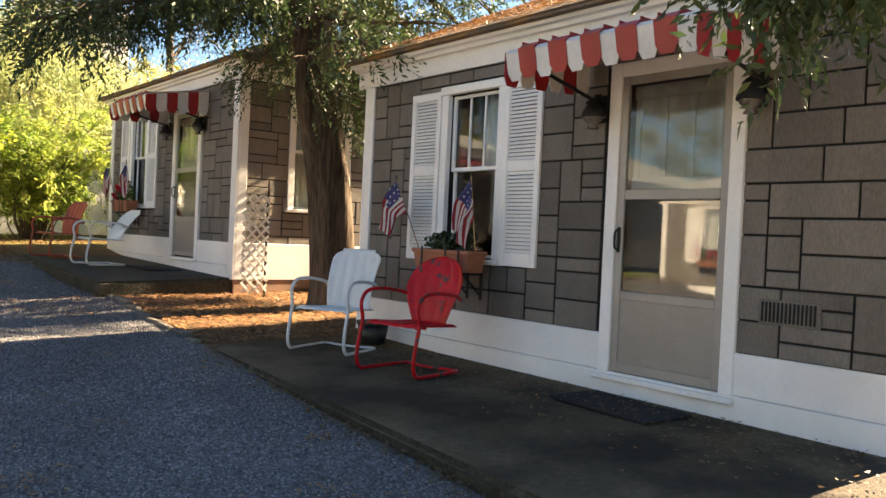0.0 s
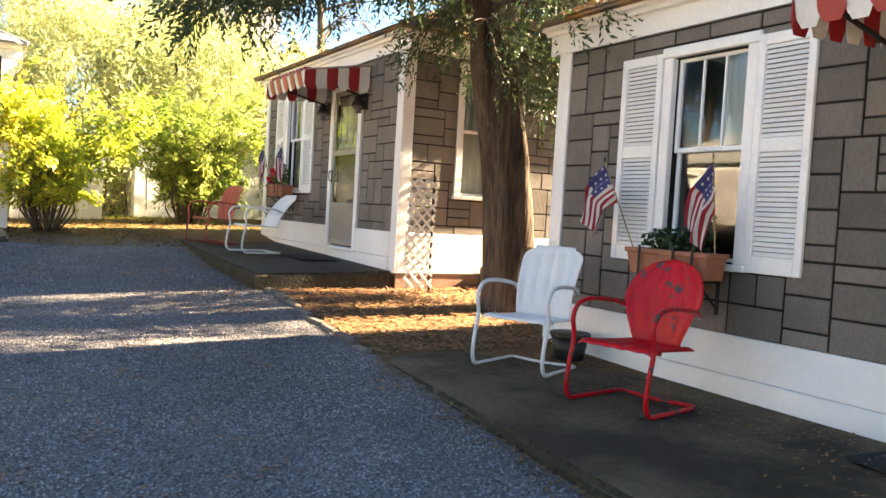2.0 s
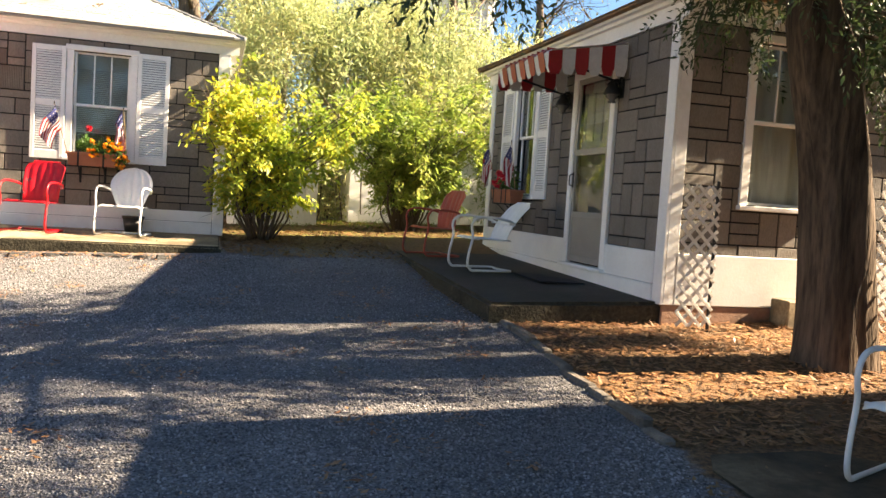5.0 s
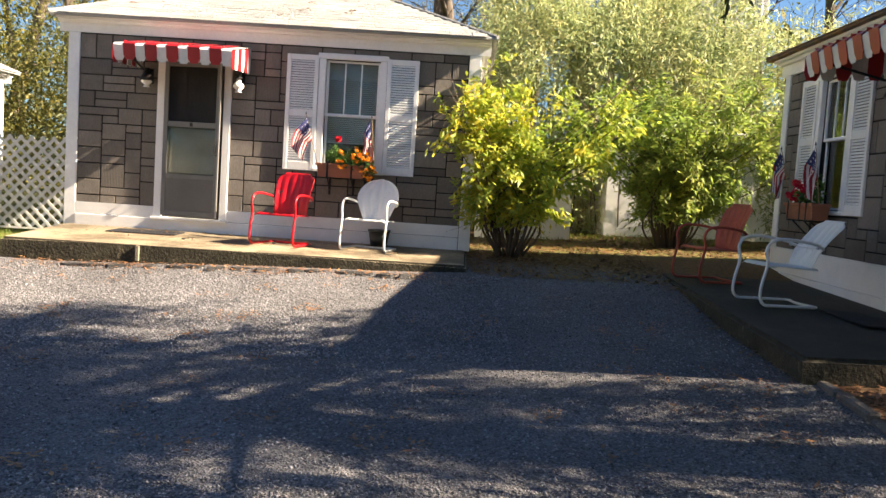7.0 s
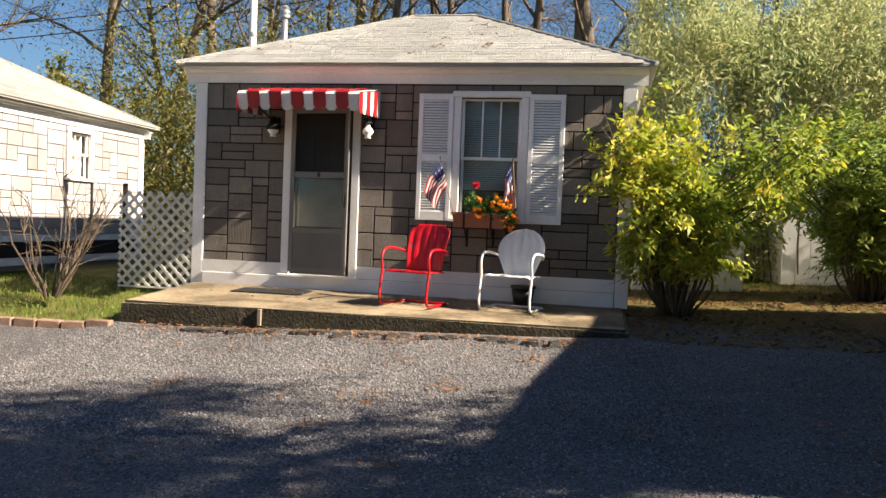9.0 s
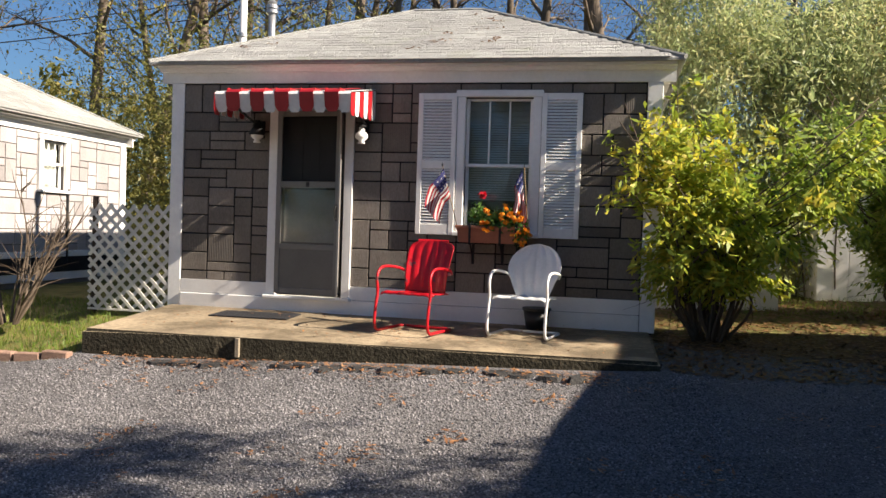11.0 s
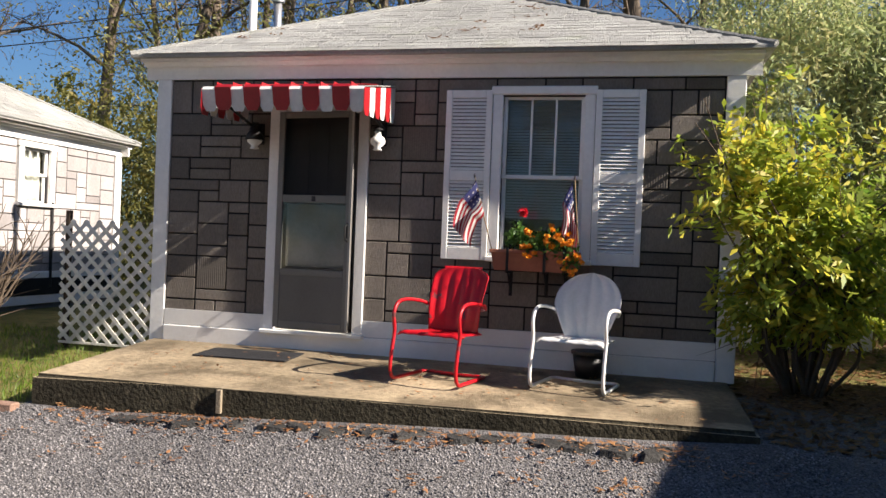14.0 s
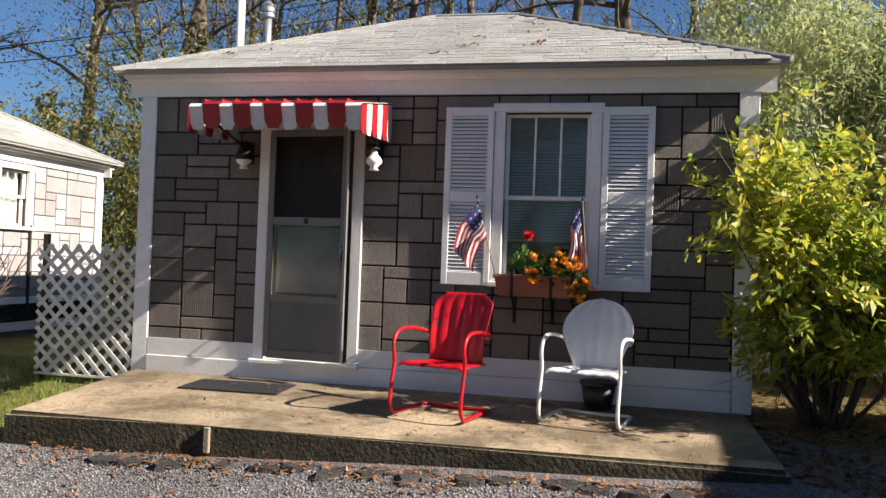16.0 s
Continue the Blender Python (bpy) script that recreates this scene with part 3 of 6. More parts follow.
def storm_door(parent, u0, u1, z0, z1, m, hinge_left=True, mark=False):
    """An aluminium storm door in a wooden casing with the inner door behind its glass."""
    door = part("door", Geo().box((u0 - 0.1, -0.04, z0 - 0.02), (u0, 0.03, z1 + 0.1), 0.006).box((u1, -0.04, z0 - 0.02), (u1 + 0.1, 0.03, z1 + 0.1), 0.006)
                .box((u0, -0.04, z1), (u1, 0.03, z1 + 0.1), 0.006), WHITE, parent, "grey aluminium storm door in a white wooden casing", m=m)
    part("threshold", Geo().box((u0 - 0.12, -0.09, z0 - 0.06), (u1 + 0.12, 0.06, z0 - 0.02), 0.008), WHITE_OLD, door, "weathered white door sill")
    s, mid, kick = 0.06, z0 + (z1 - z0) * 0.6, z0 + (z1 - z0) * 0.26
    leaf = pose(u0, -0.02, 0, 0, 0, -7) @ pose(-u0, 0, 0) if mark else None
    fr = Geo().box((u0, -0.022, z0), (u0 + s, 0.008, z1), 0.004).box((u1 - s, -0.022, z0), (u1, 0.008, z1), 0.004)
    for p0, p1 in ((z0, z0 + 0.07), (kick - 0.03, kick + 0.03), (mid - 0.035, mid + 0.035), (z1 - 0.06, z1)):
        fr.box((u0 + s, -0.022, p0), (u1 - s, 0.008, p1), 0.004)
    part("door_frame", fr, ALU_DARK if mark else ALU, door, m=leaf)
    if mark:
        # paler strip added for the sun caught on the door's free edge
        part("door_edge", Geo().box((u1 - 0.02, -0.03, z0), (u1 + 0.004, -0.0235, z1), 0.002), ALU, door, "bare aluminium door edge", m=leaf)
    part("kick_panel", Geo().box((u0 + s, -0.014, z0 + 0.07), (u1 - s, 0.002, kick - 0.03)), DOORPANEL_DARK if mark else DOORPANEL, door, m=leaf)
    for p0, p1 in ((kick + 0.03, mid - 0.035), (mid + 0.035, z1 - 0.06)):
        upper = mark and p0 > mid
        pn = part("insect_screen" if upper else "pane", Geo().box((u0 + s, -0.008, p0), (u1 - s, -0.005, p1)), SCREEN if upper else GLASS, door, m=leaf)
        pn.visible_shadow = False
    inner = Geo().box((u0 + 0.01, 0.07, z0), (u1 - 0.01, 0.11, z1 - 0.01))
    for k in range(3):
        w = (u1 - u0 - 0.2) / 3
        inner.box((u0 + 0.1 + k * w + 0.03, 0.06, mid + 0.05), (u0 + 0.1 + (k + 1) * w - 0.03, 0.07, z1 - 0.1), 0.004)
    part("inner_door", inner, DOORWOOD, door, "brown panelled inner door")
    if mark:
        part("inner_shade", Geo().plate(lambda u, v: (u0 + 0.07 + (u1 - u0 - 0.14) * u, 0.04 + 0.003 * math.sin(u * 9), kick + 0.05 + (mid - kick - 0.1) * v), 16, 2, 0.002),
             INSIDE, door, "pale shade behind the glass", smooth=True)
    else:
        part("inner_lights", Geo().box((u0 + 0.1, 0.045, mid + 0.05), (u1 - 0.1, 0.058, z1 - 0.09)), INSIDE, door, "pale lit panes of the inner door")
        for k in range(4):
            c0 = u0 + 0.1 + k * (u1 - u0 - 0.22) / 3
            part("inner_bar", Geo().box((c0 - 0.014, 0.03, mid + 0.05), (c0 + 0.034, 0.045, z1 - 0.09), 0.004), DOORPANEL, door)
        for p0, p1 in ((mid + 0.04, mid + 0.12), (z1 - 0.16, z1 - 0.07)):
            part("inner_rail", Geo().box((u0 + 0.08, 0.024, p0), (u1 - 0.08, 0.03, p1), 0.002), ALU, door)
    hu = u1 - 0.03 if hinge_left else u0 + 0.03
    part("handle", Geo().box((hu - 0.012, -0.034, kick + 0.3), (hu + 0.012, -0.022, kick + 0.48), 0.004)
         .tube(smooth_path([(hu, -0.03, kick + 0.32), (hu, -0.07, kick + 0.34), (hu, -0.07, kick + 0.44), (hu, -0.03, kick + 0.46)], 4), 0.008, 6), IRON, door, "black door handle", m=leaf)
    if mark:
        uu = (u0 + u1) / 2
        part("number_plate", Geo().box((uu - 0.02, -0.028, mid - 0.025), (uu + 0.02, -0.0225, mid + 0.025), 0.003), IRON, door, "small dark door number", m=leaf)
    return door


def roof_tabs(geo_or_parent, a, b, ra, rb, mt, seed, objects=False):
    """Rows of shingle tabs up a slope: eave from a to b, top from ra to rb."""
    rng = random.Random(seed)
    a, b, ra, rb = (Vector(p) for p in (a, b, ra, rb))
    along = (b - a).normalized()
    upv = ((ra + rb) / 2 - (a + b) / 2)
    upv = upv - along * upv.dot(along)
    length = upv.length
    upd = upv.normalized()
    nrm = along.cross(upd)
    rows, step, tab = int(length / 0.135), 0.135, 0.3
    shared = {}
    for r in range(rows):
        t = r * step / length
        p, q = a.lerp(ra, t), b.lerp(rb, t)
        wid = (q - p).length
        t2 = min(1.0, t + 0.15 / length)
        lo, hi = max(0.0, (a.lerp(ra, t2) - p).dot(along)), min(wid, (b.lerp(rb, t2) - p).dot(along))
        x = -rng.random() * tab
        while x < hi - 0.03:
            x0, x1 = max(x, lo), min(x + tab, hi)
            x += tab
            if x1 - x0 < 0.05:
                continue
            base = p + along * x0
            rot = Matrix((along, upd, nrm)).transposed().to_4x4() @ pose(0, 0, 0, -1.6 + rng.random() * 1.4, rng.uniform(-0.3, 0.3), 0)
            m = Matrix.Translation(base + nrm * 0.004) @ rot
            w = round((x1 - x0) / 0.02) * 0.02
            if objects:
                if w not in shared:
                    shared[w] = Geo().box((0.004, -0.012, 0), (w - 0.004, 0.17, 0.008), 0.002).mesh("roof_shingle", mt)
                part("roof_shingle", shared[w], mt, geo_or_parent, m=m)
            else:
                geo_or_parent.box((0.004, -0.012, 0), (w - 0.004, 0.17, 0.008), 0, m)


def cabin(name, origin, rz, W, depth, zb, zbase, ztop, zeave, zridge, door, win, label, mt, roof_mt, clad, seed,
          blind="blind", tabs="joined", found=0.0, side_win=None, front=True, hinge_left=True, mark=False, short=0.72):
    """A one-room cabin with a hipped roof. Local x runs along the front from its left corner, y into the house, z is the height above datum."""
    M = pose(origin[0], origin[1], 0, 0, 0, rz)
    house = thing(name, M, label, "cabin", "row of tourist cabins")
    holes = []
    if front:
        holes = [(door[0] - 0.005, zb - 0.01, door[1] + 0.005, door[3] + 0.005), (win[0] + 0.07, win[2] + 0.01, win[1] - 0.07, win[3] - 0.01)]
    back_mt = JOINT if mt is SIDING else JOINT_PALE if clad else mt
    fw = part("front_wall", wall_with_holes(W, zb - 0.1, zeave, holes), back_mt, house)
    ident = Matrix.Identity(4)
    if front:
        block = [(door[0] - 0.1, zb, door[1] + 0.1, door[3] + 0.1), (win[0], win[2] - 0.04, win[1], win[3] + 0.06)]
        ashlar(fw, 0.13, W - 0.13, zbase, ztop, block, mt, seed, ident)
        part("base_board", wall_with_holes(W - 0.26, zb + 0.16, zbase, [(door[0] - 0.23, zb, door[1] - 0.03, zbase + 1)], 0.03), WHITE_OLD, house,
             "white painted base board", m=pose(0.13, -0.03, 0))
        part("plinth", Geo().box((0.13, -0.045, zb - 0.05), (W - 0.13, 0, zb + 0.155), 0.008), WHITE_OLD, house, "white painted plinth")
        storm_door(house, door[0], door[1], door[2], door[3], ident, hinge_left, mark)
        window_unit(house, win[0], win[1], win[2], win[3], win[4], blind, ident)
    # side walls and back
    for side in ("left", "right"):
        u = 0 if side == "left" else W
        mm = pose(u, depth, 0, 0, 0, -90) if side == "left" else pose(u, 0, 0, 0, 0, 90)
        sh = []
        if side_win and side_win[0] == side:
            sh = [(side_win[1] + 0.07, side_win[3] + 0.01, side_win[2] - 0.07, side_win[4] - 0.01)]
        sw = part("side_wall", wall_with_holes(depth, zb - 0.1 - found, zeave, sh), back_mt, house, m=mm @ pose(0, 0.001, 0))
        if side in clad:
            ashlar(sw, 0.13, depth - 0.13, zbase, ztop, [(side_win[1], side_win[3] - 0.04, side_win[2], side_win[4] + 0.06)] if sh else [], mt, seed + 7, ident)
        part("base_board", Geo().box((0.1, -0.03, zb - 0.02), (depth - 0.1, 0, zbase), 0.006), WHITE_OLD, house, m=mm)
        if found:
            part("foundation", Geo().box((0.0, -0.02, zb - 0.02 - found), (depth, 0.01, zb - 0.024), 0.006), FOUNDATION, house, "brown painted foundation wall", m=mm)
        if sh:
            window_unit(house, side_win[1], side_win[2], side_win[3], side_win[4], side_win[5], "full", mm)
    part("back_wall", Geo().box((0.121, depth - 0.12, zb - 0.1), (W - 0.121, depth, zeave)), JOINT, house)
    part("room_floor", Geo().box((0.12, 0.12, zb - 0.1), (W - 0.12, depth - 0.12, zb + 0.02)), DOORWOOD, house)
    part("room_ceiling", Geo().box((0.12, 0.12, zeave - 0.06), (W - 0.12, depth - 0.12, zeave - 0.02)), INSIDE, house)
    # corner boards, frieze, cornice
    for u, v in ((0, 0), (W, 0), (0, depth), (W, depth)):
        s, t = (1 if u == 0 else -1), (1 if v == 0 else -1)
        part("corner_board", Geo().box((u - s * 0.03, v - t * 0.03, zb - 0.02), (u + s * 0.125, v, ztop + 0.005), 0.006)
             .box((u - s * 0.03, v, zb - 0.02), (u, v + t * 0.125, ztop + 0.005), 0.006), WHITE, house)
    prof = [(0, ztop + 0.006), (0.035, ztop + 0.006), (0.035, zeave - 0.075), (0.09, zeave - 0.075), (0.1, zeave - 0.045), (0.15, zeave - 0.04), (0.15, zeave - 0.012), (0, zeave - 0.012)]
    n = len(prof)
    for run in range(4):
        at = [lambda d, e: (-0.15 + e * (W + 0.3), -d), lambda d, e: (-0.15 + e * (W + 0.3), depth + d), lambda d, e: (-d, e * depth), lambda d, e: (W + d, e * depth)][run]
        v = [(*at(d, e), z) for e in (0, 1) for d, z in prof]
        f = [tuple(range(n)), tuple(range(2 * n - 1, n - 1, -1))] + [(i, i + n, (i + 1) % n + n, (i + 1) % n) for i in range(n)]
        part("cornice", Geo().add(v, f if run in (1, 2) else [q[::-1] for q in f]), WHITE, house, "white moulded cornice under the eaves")
    o = 0.22
    h = short / 2
    e = [(-o, -o), (W + o, -o), (W + o, depth + o), (-o, depth + o)]
    r = [(W / 2 - h, depth / 2), (W / 2 + h, depth / 2)]
    ze = zeave - 0.012
    v = [(x, y, ze) for x, y in e] + [(x, y, ze + 0.025) for x, y in e] + [(x, y, zridge) for x, y in r]
    f = [(3, 2, 1, 0), (0, 1, 5, 4), (1, 2, 6, 5), (2, 3, 7, 6), (3, 0, 4, 7), (4, 5, 9, 8), (5, 6, 9), (6, 7, 8, 9), (7, 4, 8)]
    roof = part("roof", Geo().add(v, f), roof_mt, house)
    E4 = [Vector((x, y, ze + 0.028)) for x, y in e]
    R2 = [Vector((x, y, zridge + 0.003)) for x, y in r]
    if tabs == "objects":
        roof_tabs(roof, E4[0], E4[1], R2[0], R2[1], roof_mt, seed, True)
    rest = Geo()
    if tabs != "objects":
        roof_tabs(rest, E4[0], E4[1], R2[0], R2[1], roof_mt, seed)
    roof_tabs(rest, E4[1], E4[2], R2[1], R2[1], roof_mt, seed + 1)
    roof_tabs(rest, E4[3], E4[0], R2[0], R2[0], roof_mt, seed + 2)
    tagged(part("shingle_cover", rest, roof_mt, roof), kind="stuff")
    caps = Geo()
    for p, q in ((E4[0], R2[0]), (E4[1], R2[1]), (E4[2], R2[1]), (E4[3], R2[0]), (R2[0], R2[1])):
        n = max(2, int((q - p).length / 0.2))
        for k in range(n):
            s0, s1 = p.lerp(q, k / n), p.lerp(q, min(1, (k + 1.15) / n))
            caps.tube([s0 + Vector((0, 0, 0.006)), s1 + Vector((0, 0, 0.003))], [0.028, 0.026], 6)
    tagged(part("ridge_cap", caps, roof_mt, roof), kind="stuff")
    return house, M


#          door: u0 u1 zsill ztop; window: u0 u1 z0 z1 split
CAB = {
    "A": dict(origin=(4.60, 6.93), rz=-90, W=5.25, depth=4.6, zb=0.44, zbase=0.86, ztop=2.96, zeave=3.2, zridge=4.4,
              door=(3.24, 4.11, 0.60, 2.68), win=(1.22, 2.05, 1.32, 2.76, 2.08), mt=SIDING, roof_mt=ROOF_BROWN, clad=(), seed=11, blind="half",
              label="grey shingled tourist cabin with white trim and needle-strewn roof", hinge_left=False),
    "B": dict(origin=(4.53, 14.90), rz=-90, W=5.1, depth=4.5, zb=0.84, zbase=1.30, ztop=3.42, zeave=3.64, zridge=4.84,
              door=(3.03, 3.87, 1.05, 3.12), win=(1.0, 1.85, 1.78, 3.24, 2.55), mt=SIDING, roof_mt=ROOF_BROWN, clad=("right",), seed=23, blind="half",
              label="grey shingled tourist cabin with white trim and striped awning", hinge_left=False, found=0.36,
              side_win=("right", 0.72, 1.7, 1.78, 3.3, 2.55)),
    "C": dict(origin=(-4.79, 15.30), rz=0, W=5.43, depth=4.5, zb=0.96, zbase=1.27, ztop=3.51, zeave=3.71, zridge=4.9,
              door=(1.29, 2.08, 1.16, 3.2), win=(3.33, 4.23, 1.92, 3.36, 2.62), mt=SIDING, roof_mt=ROOF_GREY, clad=("right",), seed=35,
              label="grey shingled tourist cabin with pale hipped roof and white trim", tabs="objects", mark=True, short=0.95),
    "D": dict(origin=(-13.4, 14.7), rz=0, W=5.4, depth=4.5, zb=1.0, zbase=1.42, ztop=3.15, zeave=3.35, zridge=4.6,
              door=None, win=None, mt=SIDING_PALE, roof_mt=ROOF_GREY, clad=("right",), seed=47, front=False,
              label="sunlit pale shingled cabin with a small side window", side_win=("right", 2.38, 3.06, 2.33, 3.06, 2.7)),
    "E": dict(origin=(-10.2, 8.4), rz=90, W=5.43, depth=4.5, zb=0.2, zbase=0.51, ztop=2.75, zeave=2.95, zridge=4.14,
              door=(1.29, 2.08, 0.4, 2.44), win=(3.33, 4.23, 1.16, 2.6, 1.86), mt=SIDING, roof_mt=ROOF_GREY, clad=(), seed=53,
              label="sunlit grey shingled cabin across the court with white trim"),
}
for key, kw in CAB.items():
    house, CAB[key]["M"] = cabin("cabin", **{k: v for k, v in kw.items()})


# far pale cabin: dark strip painted as overhang shadow, conduit under its window
_mm = CAB["D"]["M"] @ pose(5.4, 0, 0, 0, 0, 90)
single("crawl_space_screen", Geo().box((0.14, -0.036, 1.1), (4.36, -0.0335, 1.33)), JOINT, "dark crawl-space screen under pale siding", "screen", m=_mm)
single("conduit", Geo().tube([(3.02, -0.03, 1.2), (3.02, -0.03, 2.36)], 0.022, 8).box((2.98, -0.05, 1.7), (3.06, -0.012, 1.74), 0.003), IRON, "black conduit pipe on a pale shingled wall", "pipe", m=_mm)

# ---- porch slabs ----
def slab(name, corners, tops, thick, label, top_mt):
    """A concrete slab with a rounded front edge: corners in plan, the height of each."""
    bm = bmesh.new()
    lo = [bm.verts.new((x, y, z - thick)) for (x, y), z in zip(corners, tops)]
    hi = [bm.verts.new((x, y, z)) for (x, y), z in zip(corners, tops)]
    n = len(lo)
    bm.faces.new(hi), bm.faces.new(lo[::-1])
    for i in range(n):
        bm.faces.new((lo[i], lo[(i + 1) % n], hi[(i + 1) % n], hi[i]))
    bmesh.ops.bevel(bm, geom=[e for e in bm.edges if all(v in hi for v in e.verts)], offset=0.03, segments=3, affect="EDGES")
    bmesh.ops.recalc_face_normals(bm, faces=bm.faces)
    mh = bpy.data.meshes.new(name)
    bm.to_mesh(mh)
    bm.free()
    mh.materials.append(top_mt)
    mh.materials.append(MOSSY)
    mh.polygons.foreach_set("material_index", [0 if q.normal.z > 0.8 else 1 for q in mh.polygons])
    return tagged(new(name, mh), label, "porch slab", kind="structure")


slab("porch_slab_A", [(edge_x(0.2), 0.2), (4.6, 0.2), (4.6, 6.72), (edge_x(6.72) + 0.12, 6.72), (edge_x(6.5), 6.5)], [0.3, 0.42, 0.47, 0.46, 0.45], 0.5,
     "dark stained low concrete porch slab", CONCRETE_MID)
slab("porch_slab_B", [(2.9, 9.9), (4.53, 9.82), (4.53, 15.4), (3.0, 15.4)], [0.78, 0.84, 0.97, 0.93], 0.6, "dark concrete porch slab with stained edge", CONCRETE_SHADED)
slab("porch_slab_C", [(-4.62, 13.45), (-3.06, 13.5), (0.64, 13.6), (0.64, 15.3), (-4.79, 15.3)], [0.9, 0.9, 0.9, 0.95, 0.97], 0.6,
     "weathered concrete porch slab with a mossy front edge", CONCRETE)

# the break in the slab's front edge, and old asphalt along its foot
single("slab_crack", Geo().box((-3.09, 13.476, 0.72), (-3.05, 13.52, 0.893), 0.004).box((-3.085, 13.5, 0.8935), (-3.06, 13.62, 0.9045), 0.003), PALECRACK,
       "pale crack filling in a porch slab edge", "crack")
ra = random.Random(6)
for k in range(15):
    x = -3.7 + k * 0.27 + ra.uniform(-0.06, 0.06)
    w, d = ra.uniform(0.22, 0.42), ra.uniform(0.14, 0.24)
    ring = [(w * 0.5 * math.cos(a) * ra.uniform(0.75, 1.2), d * 0.5 * math.sin(a) * ra.uniform(0.75, 1.2)) for a in [i * math.pi / 4 for i in range(8)]]
    v = [(a, b, -0.03) for a, b in ring] + [(a * 0.85, b * 0.85, 0.004 + ra.random() * 0.016) for a, b in ring]
    g = Geo().add(v, [tuple(range(8, 16))] + [(i, (i + 1) % 8, (i + 1) % 8 + 8, i + 8) for i in range(8)])
    y = 13.33 + 0.02 * k * 0.27 + ra.uniform(-0.05, 0.05)
    single("asphalt_lump", g, ASPHALT, "broken lump of old asphalt beside a slab", "asphalt", "broken asphalt", m=pose(x, y, float(gz(x, y)) + 0.005, 0, 0, ra.uniform(0, 90)))


# ---- things on the cabin fronts ----
def shutter(m, w, h, mid):
    """A louvred shutter: stiles, three rails and single slats; origin at its lower left corner."""
    t = thing("shutter", m, "white louvred wooden window shutter on a cabin wall", "shutter", "window shutters")
    s = 0.055
    for x in (0, w - s):
        part("stile", Geo().box((x, -0.03, 0), (x + s, 0, h), 0.004), WHITE, t)
    for z0, z1 in ((0, 0.11), (mid - 0.04, mid + 0.05), (h - 0.07, h)):
        part("rail", Geo().box((s, -0.028, z0), (w - s, -0.002, z1), 0.004), WHITE, t)
    for z0, z1 in ((0.11, mid - 0.04), (mid + 0.05, h - 0.07)):
        n = int((z1 - z0) / 0.031)
        for k in range(n):
            part("slat", slat_mesh(w - 2 * s), WHITE, t, m=pose(s, -0.014, z0 + (k + 0.5) * (z1 - z0) / n, 52, 0, 0))
    # grey sheet painted as the shade seen between the slats
    part("backing", Geo().box((s, -0.004, 0.1), (w - s, 0.0, h - 0.06)), SHUTTER_SHADE, t)
    return t


SLATS = {}


def slat_mesh(w):
    k = round(w, 3)
    if k not in SLATS:
        SLATS[k] = Geo().box((0, -0.016, -0.003), (k, 0.016, 0.003), 0.002).mesh("slat", WHITE)
    return SLATS[k]


